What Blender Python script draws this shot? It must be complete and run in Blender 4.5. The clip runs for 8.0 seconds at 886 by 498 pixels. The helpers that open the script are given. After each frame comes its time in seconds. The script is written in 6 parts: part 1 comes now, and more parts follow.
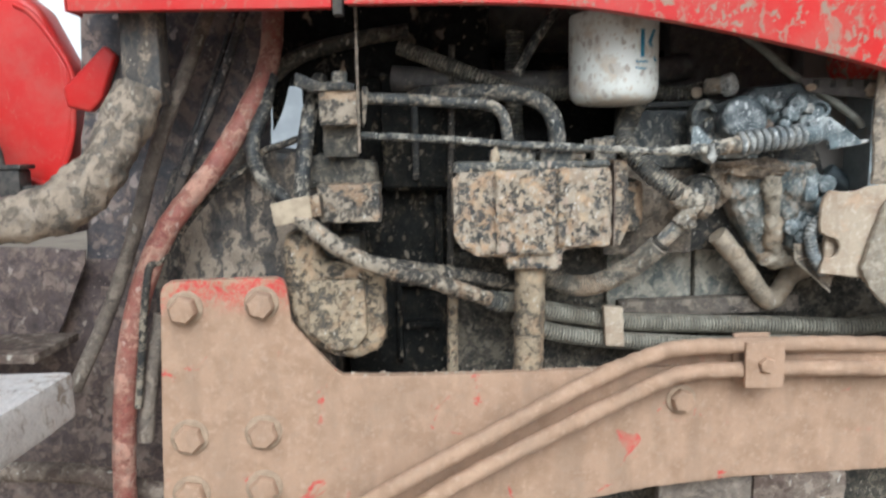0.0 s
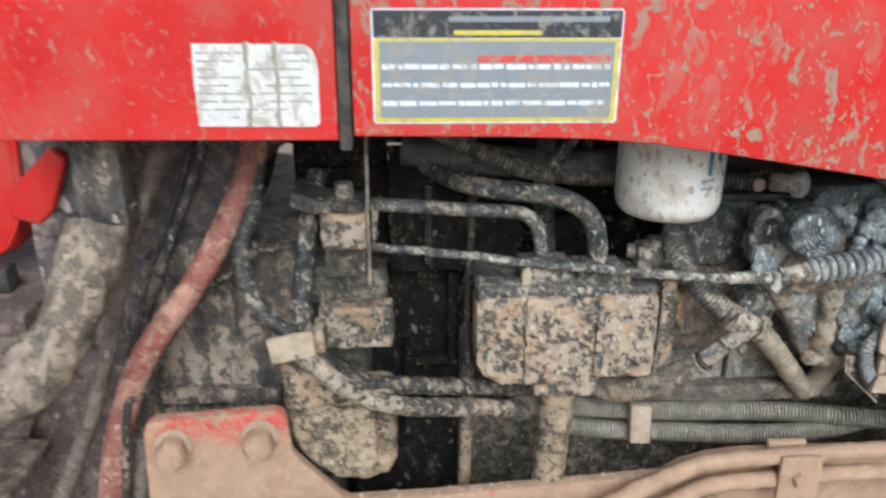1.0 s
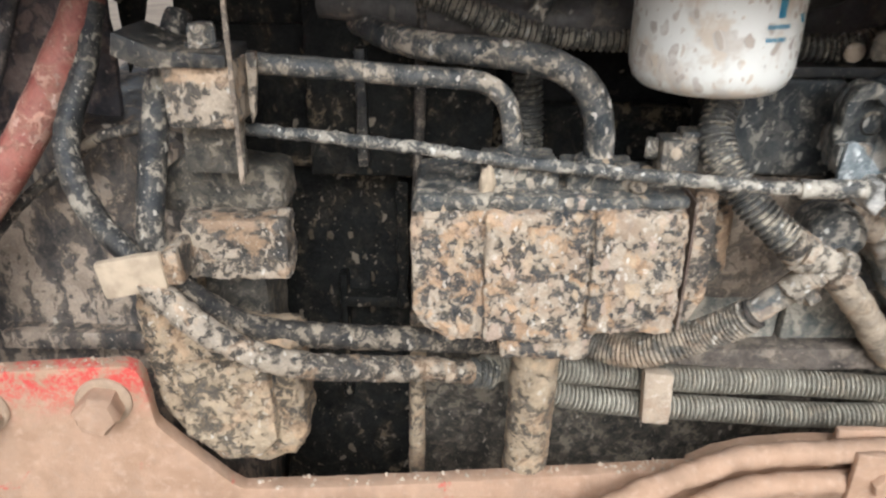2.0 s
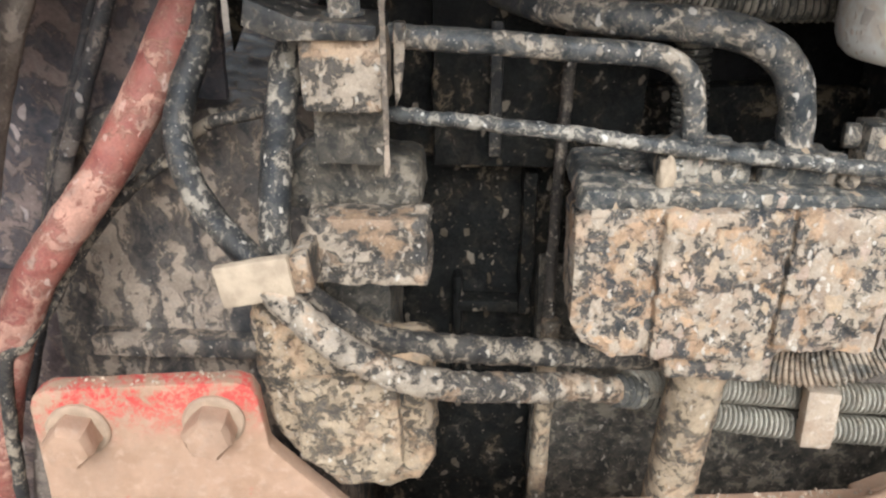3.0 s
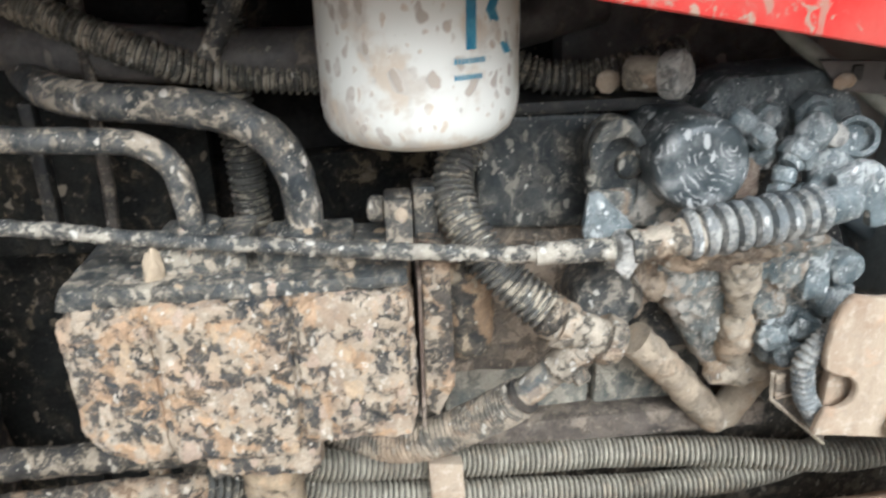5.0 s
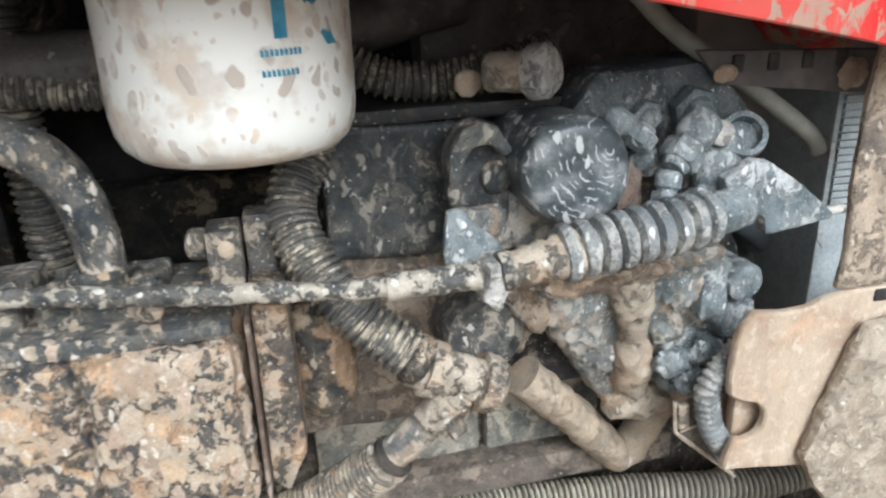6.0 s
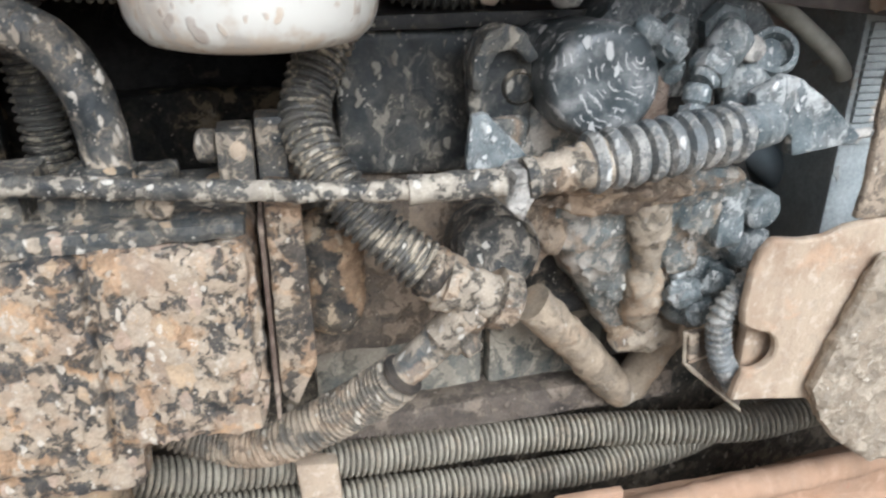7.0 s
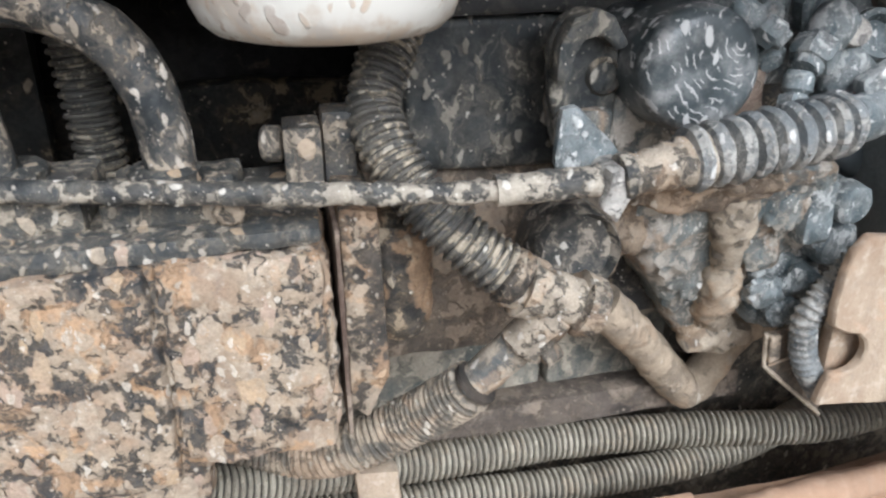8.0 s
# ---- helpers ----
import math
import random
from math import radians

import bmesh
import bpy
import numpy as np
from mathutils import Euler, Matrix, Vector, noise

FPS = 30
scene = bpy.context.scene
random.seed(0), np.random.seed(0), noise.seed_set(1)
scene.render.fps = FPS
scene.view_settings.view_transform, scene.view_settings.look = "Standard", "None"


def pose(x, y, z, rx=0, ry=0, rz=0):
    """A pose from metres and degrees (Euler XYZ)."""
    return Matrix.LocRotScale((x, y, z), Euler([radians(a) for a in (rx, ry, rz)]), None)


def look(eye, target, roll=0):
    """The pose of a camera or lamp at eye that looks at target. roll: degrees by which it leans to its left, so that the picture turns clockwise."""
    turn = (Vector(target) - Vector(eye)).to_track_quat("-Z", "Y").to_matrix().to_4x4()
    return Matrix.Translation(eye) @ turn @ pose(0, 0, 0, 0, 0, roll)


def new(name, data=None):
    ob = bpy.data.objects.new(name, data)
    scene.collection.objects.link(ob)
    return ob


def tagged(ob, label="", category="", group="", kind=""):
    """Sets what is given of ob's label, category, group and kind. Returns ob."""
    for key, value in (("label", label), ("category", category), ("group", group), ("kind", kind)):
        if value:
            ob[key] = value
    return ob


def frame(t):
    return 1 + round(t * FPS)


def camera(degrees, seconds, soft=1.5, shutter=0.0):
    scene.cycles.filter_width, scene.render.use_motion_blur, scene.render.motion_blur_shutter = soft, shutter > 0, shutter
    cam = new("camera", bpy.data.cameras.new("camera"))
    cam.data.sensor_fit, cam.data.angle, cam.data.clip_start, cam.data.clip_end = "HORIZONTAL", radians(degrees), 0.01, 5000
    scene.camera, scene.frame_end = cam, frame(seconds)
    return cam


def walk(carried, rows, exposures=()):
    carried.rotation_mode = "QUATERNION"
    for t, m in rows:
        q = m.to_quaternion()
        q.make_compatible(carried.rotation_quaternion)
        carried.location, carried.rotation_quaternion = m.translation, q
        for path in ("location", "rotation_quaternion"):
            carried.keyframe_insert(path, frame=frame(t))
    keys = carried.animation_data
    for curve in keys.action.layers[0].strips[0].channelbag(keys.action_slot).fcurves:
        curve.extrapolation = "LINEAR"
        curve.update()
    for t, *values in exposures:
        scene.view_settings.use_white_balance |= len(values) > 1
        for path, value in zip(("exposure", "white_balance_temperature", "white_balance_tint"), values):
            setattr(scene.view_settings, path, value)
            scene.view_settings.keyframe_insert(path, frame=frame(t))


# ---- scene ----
cam = camera(61.4, 8.0, soft=2.3, shutter=0.3)
PATH = [
    (0, (0.107, 0.157, 1.075), (0.108, 2.139, 0.814), -1.1),
    (0.1, (0.0992, 0.1681, 1.0726), (0.0930, 2.1466, 0.7800), -0.69),
    (0.2, (0.0940, 0.1910, 1.0718), (0.0559, 2.1645, 0.7491), -0.75),
    (0.3, (0.0723, 0.2108, 1.0976), (0.0419, 2.1773, 0.7345), -0.75),
    (0.4, (0.0498, 0.2246, 1.1248), (0.0342, 2.1921, 0.7662), -0.69),
    (0.5, (0.038, 0.244, 1.186), (0.027, 2.2, 0.766), -0.6),
    (0.6, (0.0392, 0.2597, 1.2383), (0.0196, 2.2030, 0.7660), -0.71),
    (0.8, (0.0411, 0.2981, 1.3093), (0.0715, 2.2079, 0.7165), -0.54),
    (1, (0.061, 0.337, 1.342), (0.137, 2.207, 0.636), 0.2),
    (1.2, (0.095, 0.388, 1.331), (0.186, 2.224, 0.545), 1.0),
    (2.3, (0.147, 0.587, 1.211), (0.077, 2.388, 0.345), -0.1),
    (2.5, (0.106, 0.606, 1.216), (0.023, 2.4, 0.334), -0.4),
    (2.7, (0.0835, 0.6048, 1.2138), (-0.0085, 2.4020, 0.3411), -0.32),
    (3, (0.07, 0.604, 1.207), (-0.039, 2.397, 0.329), -0.3),
    (3.5, (0.119, 0.612, 1.209), (-0.003, 2.398, 0.316), -1.0),
    (4, (0.19, 0.626, 1.205), (0.125, 2.414, 0.311), -0.7),
    (4.5, (0.241, 0.639, 1.207), (0.244, 2.436, 0.329), -1.1),
    (4.7, (0.2608, 0.6412, 1.2085), (0.3227, 2.4488, 0.3549), -1.17),
    (5, (0.285, 0.64, 1.22), (0.419, 2.469, 0.422), -1.3),
    (5.2, (0.293, 0.639, 1.218), (0.474, 2.486, 0.473), -1.3),
    (6.3, (0.327, 0.707, 1.187), (0.735, 2.528, 0.467), -1.6),
    (6.5, (0.325, 0.706, 1.184), (0.745, 2.517, 0.446), -1.1),
    (6.7, (0.3209, 0.7046, 1.1752), (0.7410, 2.4996, 0.3997), -0.47),
    (7, (0.306, 0.699, 1.166), (0.719, 2.484, 0.365), 0.2),
    (7.2, (0.2980, 0.7034, 1.1642), (0.6971, 2.4796, 0.3361), 0.34),
    (7.5, (0.295, 0.716, 1.161), (0.683, 2.49, 0.322), -0.0),
    (8, (0.283, 0.728, 1.165), (0.664, 2.501, 0.322), -0.6),
]
EXPOSURES = [(0.0, 0.0, 5500, 4), (1.2, -0.03, 5650, 7), (2.3, 0.36, 5800, 9), (5.0, 0.40, 5650, 6), (8.0, 0.22, 5700, 10)]
walk(cam, [(t, look(eye, target, roll)) for t, eye, target, roll in PATH], EXPOSURES)

# ---------------------------------------------------------------- daylight
world = bpy.data.worlds.new("world")
scene.world = world
world.use_nodes = True
wn, wl = world.node_tree.nodes, world.node_tree.links
sky = wn.new("ShaderNodeTexSky")
sky.sky_type = "NISHITA"
sky.sun_disc = False
sky.sun_elevation, sky.sun_rotation = radians(36), radians(170)
sky.air_density, sky.dust_density, sky.ozone_density = 1.0, 5.0, 0.6
wn["Background"].inputs["Strength"].default_value = 0.122
haze = wn.new("ShaderNodeHueSaturation")
haze.inputs["Saturation"].default_value = 0.3
wl.new(sky.outputs["Color"], haze.inputs["Color"])
wl.new(haze.outputs["Color"], wn["Background"].inputs["Color"])

sun_data = bpy.data.lights.new("sun", "SUN")
sun_data.energy, sun_data.angle, sun_data.color = 2.15, radians(40), (1.0, 0.98, 0.95)
sun = new("sun", sun_data)
sun.matrix_world = look((0.7, -3.0, 4.3), (0.2, 1.0, 1.0))


# ---------------------------------------------------------------- materials
class Nodes:
    """A short way to write a node material."""

    def __init__(self, name):
        self.mat = bpy.data.materials.new(name)
        self.mat.use_nodes = True
        self.tree = self.mat.node_tree
        self.bsdf = self.tree.nodes["Principled BSDF"]
        self.pos = self.add("ShaderNodeNewGeometry").outputs["Position"]

    def add(self, kind, **values):
        n = self.tree.nodes.new(kind)
        for key, value in values.items():
            if key in n.inputs:
                self.put(n.inputs[key], value)
        return n

    def put(self, socket, value):
        if isinstance(value, bpy.types.NodeSocket):
            self.tree.links.new(value, socket)
        else:
            socket.default_value = value

    def noise(self, scale, detail=4.0, rough=0.55, distort=0.0, where=None):
        n = self.add("ShaderNodeTexNoise", Scale=scale, Detail=detail, Roughness=rough, Distortion=distort, Vector=where or self.pos)
        return n.outputs["Fac"]

    def cells(self, scale, where=None, randomness=1.0):
        n = self.add("ShaderNodeTexVoronoi", Scale=scale, Vector=where or self.pos, Randomness=randomness)
        return n.outputs["Distance"], n.outputs["Color"]

    def math(self, op, a, b=0.0, clamp=False):
        n = self.add("ShaderNodeMath")
        n.operation, n.use_clamp = op, clamp
        self.put(n.inputs[0], a)
        self.put(n.inputs[1], b)
        return n.outputs[0]

    def step(self, value, lo, hi, out_lo=0.0, out_hi=1.0):
        n = self.add("ShaderNodeMapRange")
        n.interpolation_type = "SMOOTHSTEP"
        for key, v in (("Value", value), ("From Min", lo), ("From Max", hi), ("To Min", out_lo), ("To Max", out_hi)):
            self.put(n.inputs[key], v)
        return n.outputs["Result"]

    def mix(self, fac, a, b):
        n = self.add("ShaderNodeMix")
        n.data_type = "RGBA"
        self.put(n.inputs[0], fac)
        for socket, v in ((n.inputs[6], a), (n.inputs[7], b)):
            self.put(socket, (*v, 1.0) if isinstance(v, tuple) else v)
        return n.outputs[2]

    def stretched(self, sx, sy, sz):
        n = self.add("ShaderNodeMapping", Vector=self.pos)
        n.inputs["Scale"].default_value = (sx, sy, sz)
        return n.outputs["Vector"]

    def warped(self, scale, amount):
        n = self.add("ShaderNodeTexNoise", Scale=scale, Detail=2.0, Vector=self.pos)
        v = self.add("ShaderNodeVectorMath")
        v.operation = "MULTIPLY_ADD"
        self.tree.links.new(n.outputs["Color"], v.inputs[0])
        v.inputs[1].default_value = (amount, amount, amount)
        self.tree.links.new(self.pos, v.inputs[2])
        return v.outputs[0]

    def done(self, color, rough, height=None, strength=0.3, depth=0.002, metal=0.0, coat=0.0, shine=0.5):
        self.put(self.bsdf.inputs["Specular IOR Level"], shine)
        self.put(self.bsdf.inputs["Base Color"], (*color, 1.0) if isinstance(color, tuple) else color)
        self.put(self.bsdf.inputs["Roughness"], rough)
        self.put(self.bsdf.inputs["Metallic"], metal)
        self.put(self.bsdf.inputs["Coat Weight"], coat)
        if height is not None:
            b = self.add("ShaderNodeBump", Strength=strength, Distance=depth, Height=height)
            self.tree.links.new(b.outputs["Normal"], self.bsdf.inputs["Normal"])
        return self.mat


MUD_A, MUD_B, MUD_C = (0.50, 0.40, 0.29), (0.40, 0.29, 0.20), (0.60, 0.51, 0.40)
PLATE_A, PLATE_B, PLATE_C = (0.455, 0.292, 0.190), (0.385, 0.240, 0.150), (0.485, 0.325, 0.222)


def mud_color(n, tones=(MUD_A, MUD_B, MUD_C), warmth=0.55):
    c = n.mix(n.step(n.noise(38, 5), 0.42, 0.66), tones[0], tones[1])
    c = n.mix(n.step(n.noise(150, 4), 0.5, 0.72), c, tones[2])
    warm = n.math("MULTIPLY", n.step(n.noise(46, 4, 0.6, 0.5), 0.55, 0.68), warmth)
    return n.mix(warm, c, (0.60, 0.40, 0.255))


def splashed(name, base, base2, cover, size=90.0, gloss=0.45, metal=0.0, film=0.25, spots=0.5, relief=0.0016, mud=None, smear=0.0, splash=(0.66, 0.61, 0.52), drip=False, pats=0.0, haze=0.22, shine=0.28, flakes=0.0):
    """A surface splashed with dried mud. cover: how much the mud patches hide; spots: how many small flecks; film: thin dust all over; smear: drawn-out marks; pats: warm thick pats; haze: thin mud round the patches."""
    n = Nodes(name)
    mud = n.mix(n.step(n.noise(size * 0.8, 4), 0.4, 0.65), mud, tuple(0.72 * v for v in mud)) if mud else mud_color(n)
    mud = n.mix(n.math("MULTIPLY", n.step(n.noise(size * 1.3, 3), 0.5, 0.7), 0.35), mud, (0.33, 0.29, 0.245))
    paint = n.mix(n.step(n.noise(60, 5), 0.35, 0.7), base, base2)
    grime = n.step(n.noise(size * 2.1, 7, 0.7), 0.4, 0.8)
    paint = n.mix(n.math("MULTIPLY", grime, 0.3), paint, tuple(1.3 * a + 0.02 for a in base2))
    where = n.warped(size * 1.6, 1.0 / size)
    if smear:
        m = n.add("ShaderNodeMapping", Vector=where)
        m.inputs["Rotation"].default_value = (0.0, 0.0, 0.0) if drip else (0.3, 0.9, 0.2)
        m.inputs["Scale"].default_value = (1.0, 1.0, 1.0 - smear)
        where = m.outputs["Vector"]
    patches = n.noise(size, 8, 0.66, 0.7, where)
    region = n.noise(size * 0.22, 3)
    edge = n.math("ADD", patches, n.math("MULTIPLY", n.math("SUBTRACT", region, 0.5), 0.5))
    level = 0.71 - 0.42 * cover
    thick = n.step(edge, level - 0.015, level + 0.055)
    thin = n.math("MULTIPLY", n.step(edge, level - 0.14, level + 0.02), haze)
    oblong = n.add("ShaderNodeMapping", Vector=n.warped(size * 1.1, 0.9 / size))
    oblong.inputs["Rotation"].default_value = (0.2, 0.7, 0.4)
    oblong.inputs["Scale"].default_value = (1.0, 1.0, 0.5)
    dist, col = n.cells(size * 2.4, oblong.outputs["Vector"])
    chance = n.add("ShaderNodeSeparateColor", Color=col).outputs[0]
    radius = n.math("MULTIPLY", n.step(chance, 1.0 - spots, 1.0), 0.46)
    fleck = n.step(n.math("SUBTRACT", radius, dist), -0.05, 0.09)
    dist2, col2 = n.cells(size * 5.5, n.warped(size * 4, 0.25 / size))
    chance2 = n.add("ShaderNodeSeparateColor", Color=col2).outputs[1]
    fleck2 = n.step(n.math("SUBTRACT", n.math("MULTIPLY", n.step(chance2, 1.0 - spots * 0.7, 1.0), 0.42), dist2), -0.02, 0.08)
    dust = n.math("MULTIPLY", n.step(n.noise(size * 0.6, 8, 0.72), 0.42, 0.78), film)
    small = n.math("MAXIMUM", fleck, n.math("MULTIPLY", fleck2, 0.85))
    mask = n.math("MAXIMUM", thick, small)
    under = n.math("MAXIMUM", n.math("MAXIMUM", thick, thin), dust, True)
    allmud = n.math("MAXIMUM", under, small, True)
    color = n.mix(under, paint, mud)
    if pats:
        warm = n.step(n.noise(size * 0.3, 4, 0.6, 0.8, where), 0.525, 0.61)
        warm = n.math("MULTIPLY", warm, 0.85 * pats)
        color = n.mix(warm, color, n.mix(n.noise(size * 0.5, 2), (0.66, 0.405, 0.20), (0.57, 0.39, 0.265)))
    if flakes:
        for turn, scale, share in (((0.5, 0.4, 0.9), 0.95, 0.7 * flakes), ((-0.3, 1.3, -0.5), 1.8, flakes)):
            tilt = n.add("ShaderNodeMapping", Vector=n.warped(size * 0.9, 0.8 / size))
            tilt.inputs["Rotation"].default_value = turn
            tilt.inputs["Scale"].default_value = (1.0, 1.0, 0.42)
            dist3, col3 = n.cells(size * scale, tilt.outputs["Vector"])
            pick = n.add("ShaderNodeSeparateColor", Color=col3)
            leaf = n.step(n.math("SUBTRACT", n.math("MULTIPLY", n.step(pick.outputs[0], 1.0 - share, 1.0), 0.58), dist3), -0.01, 0.05)
            hue = n.mix(n.step(pick.outputs[1], 0.45, 0.55), (0.56, 0.46, 0.345), n.mix(n.step(pick.outputs[2], 0.5, 0.6), (0.60, 0.44, 0.28), (0.56, 0.42, 0.32)))
            color = n.mix(n.math("MULTIPLY", leaf, 0.85), color, n.mix(n.step(n.noise(size * 2.0, 5, 0.7), 0.4, 0.75), hue, mud))
            mask = n.math("MAXIMUM", mask, n.math("MULTIPLY", leaf, 1.5))
            allmud = n.math("MAXIMUM", allmud, leaf, True)
    tone = n.add("ShaderNodeSeparateColor", Color=col).outputs[2]
    color = n.mix(n.math("MULTIPLY", small, n.step(tone, 0.0, 1.0, 0.5, 0.9)), color, n.mix(n.step(tone, 0.35, 0.95), mud, splash))
    grain = n.step(n.noise(size * 7, 4, 0.7), 0.3, 0.7)
    color = n.mix(n.math("MULTIPLY", n.math("SUBTRACT", 1.0, grain), 0.25), color, (0.04, 0.036, 0.032))
    height = n.math("ADD", n.math("MULTIPLY", mask, 0.6), n.math("MULTIPLY", n.noise(size * 4, 5, 0.7), 0.5))
    return n.done(color, n.step(allmud, 0.0, 0.7, gloss, 0.92), height, 0.7, relief, n.math("MULTIPLY", n.math("SUBTRACT", 1.0, allmud), metal), shine=shine)


def plain_mud(name, red=0.0, tone=1.0, relief=0.0012, pink=False, fleck=1.0):
    n = Nodes(name)
    c = mud_color(n, (PLATE_A, PLATE_B, PLATE_C), 0.2) if pink else mud_color(n)
    streak = n.step(n.noise(26, 5, 0.6, 0.0, n.stretched(1.0, 1.0, 0.28)), 0.42, 0.68)
    c = n.mix(n.math("MULTIPLY", streak, 0.45), c, (0.29 * tone, 0.195 * tone, 0.13 * tone))
    if red:
        worn = n.step(n.noise(17, 6, 0.66, 0.8), 0.62, 0.7)
        high = n.add("ShaderNodeSeparateXYZ", Vector=n.pos).outputs["Z"]
        near = n.step(high, 0.895, 0.935)
        near = n.math("MULTIPLY", near, n.step(n.noise(60, 6, 0.75, 0.5), 0.40, 0.58))
        near = n.math("MULTIPLY", near, n.math("SUBTRACT", 1.0, n.math("MULTIPLY", n.step(n.noise(330, 4, 0.7, 0.4), 0.48, 0.60), 0.65)))
        c = n.mix(n.math("MULTIPLY", n.math("MAXIMUM", worn, near), red), c, (0.60, 0.045, 0.04))
    c = n.mix(n.math("MULTIPLY", n.step(n.noise(420, 4, 0.7), 0.52, 0.7), 0.16 if pink else 0.35 * fleck), c, (0.20, 0.145, 0.105))
    c = n.mix(n.math("MULTIPLY", n.step(n.noise(360, 3, 0.7, 0.0, n.stretched(1.0, 1.3, 0.8)), 0.58, 0.72), 0.04 if pink else 0.4 * fleck), c, (0.64, 0.54, 0.44))
    c = n.mix(n.math("MULTIPLY", n.step(n.noise(95, 5, 0.7, 0.6), 0.52, 0.66), 0.14 if pink else 0.30), c, (0.33, 0.27, 0.215))
    height = n.math("ADD", n.math("MULTIPLY", n.noise(120, 6, 0.65), 0.8), n.noise(500, 4, 0.65))
    return n.done(c, 0.93, height, 0.7, relief)


def red_paint(name, cover):
    n = Nodes(name)
    c = n.mix(n.step(n.noise(6, 4), 0.35, 0.7), (0.60, 0.026, 0.022), (0.51, 0.020, 0.017))
    dust = n.math("MULTIPLY", n.step(n.noise(14, 6, 0.68), 0.36, 0.76), 0.26)
    where = n.warped(45, 0.02)
    m = n.add("ShaderNodeMapping", Vector=where)
    m.inputs["Scale"].default_value = (1.0, 1.0, 0.55)
    blots = n.step(n.noise(52, 4, 0.6, 0.9, m.outputs["Vector"]), 0.66 - 0.13 * cover, 0.76 - 0.13 * cover)
    runs = n.step(n.noise(40, 4, 0.6, 0.3, n.stretched(1.0, 1.0, 0.16)), 0.63, 0.74)
    wide = n.step(n.noise(9, 3), 0.42, 0.62)
    dirt = n.math("MULTIPLY", n.math("MAXIMUM", blots, n.math("MULTIPLY", runs, 0.6)), n.math("ADD", n.math("MULTIPLY", wide, 0.55), 0.35))
    smears = n.step(n.noise(125, 5, 0.62, 0.5, n.stretched(1.0, 1.0, 0.8)), 0.60 - 0.05 * cover, 0.68 - 0.05 * cover)
    dirt = n.math("MAXIMUM", dirt, n.math("MULTIPLY", n.math("MULTIPLY", smears, n.step(n.noise(13, 3), 0.32, 0.48)), 0.85 * cover))
    dirt = n.math("MAXIMUM", dirt, dust, True)
    c = n.mix(dirt, c, n.mix(n.noise(70, 3), (0.38, 0.29, 0.21), (0.27, 0.195, 0.145)))
    return n.done(c, n.step(dirt, 0.0, 0.6, 0.34, 0.85), n.math("ADD", n.noise(160, 4), dirt), 0.2, 0.001, 0.0, 0.0, shine=0.3)


def white_can(name):
    """White baked paint with separate pats of splashed mud."""
    n = Nodes(name)
    c = n.mix(n.step(n.noise(30, 4), 0.4, 0.7), (0.70, 0.685, 0.62), (0.63, 0.61, 0.54))
    m = n.add("ShaderNodeMapping", Vector=n.warped(70, 0.012))
    m.inputs["Rotation"].default_value = (0.0, 0.6, 0.0)
    m.inputs["Scale"].default_value = (1.0, 1.0, 0.6)
    dist, col = n.cells(150, m.outputs["Vector"])
    chance = n.add("ShaderNodeSeparateColor", Color=col).outputs[0]
    pat = n.step(n.math("SUBTRACT", n.math("MULTIPLY", n.step(chance, 0.45, 1.0), 0.5), dist), -0.06, 0.08)
    dist2, col2 = n.cells(260, m.outputs["Vector"])
    chance2 = n.add("ShaderNodeSeparateColor", Color=col2).outputs[1]
    dot = n.step(n.math("SUBTRACT", n.math("MULTIPLY", n.step(chance2, 0.5, 1.0), 0.46), dist2), -0.06, 0.08)
    wash = n.math("MULTIPLY", n.step(n.noise(30, 5, 0.6), 0.48, 0.60), 0.5)
    mud = n.mix(chance, (0.50, 0.34, 0.19), (0.36, 0.30, 0.25))
    spots = n.math("MULTIPLY", n.math("MAXIMUM", pat, n.math("MULTIPLY", dot, 0.7)), n.step(n.noise(120, 4), 0.3, 0.55, 0.35, 0.8))
    c = n.mix(n.math("MAXIMUM", spots, wash), c, mud)
    return n.done(c, n.step(spots, 0.0, 0.6, 0.28, 0.9), spots, 0.5, 0.0008)


def smooth_stuff(name, color, color2, rough, scale=60.0, strength=0.2):
    n = Nodes(name)
    return n.done(n.mix(n.step(n.noise(scale, 5), 0.35, 0.68), color, color2), rough, n.noise(scale * 6, 4), strength, 0.001)


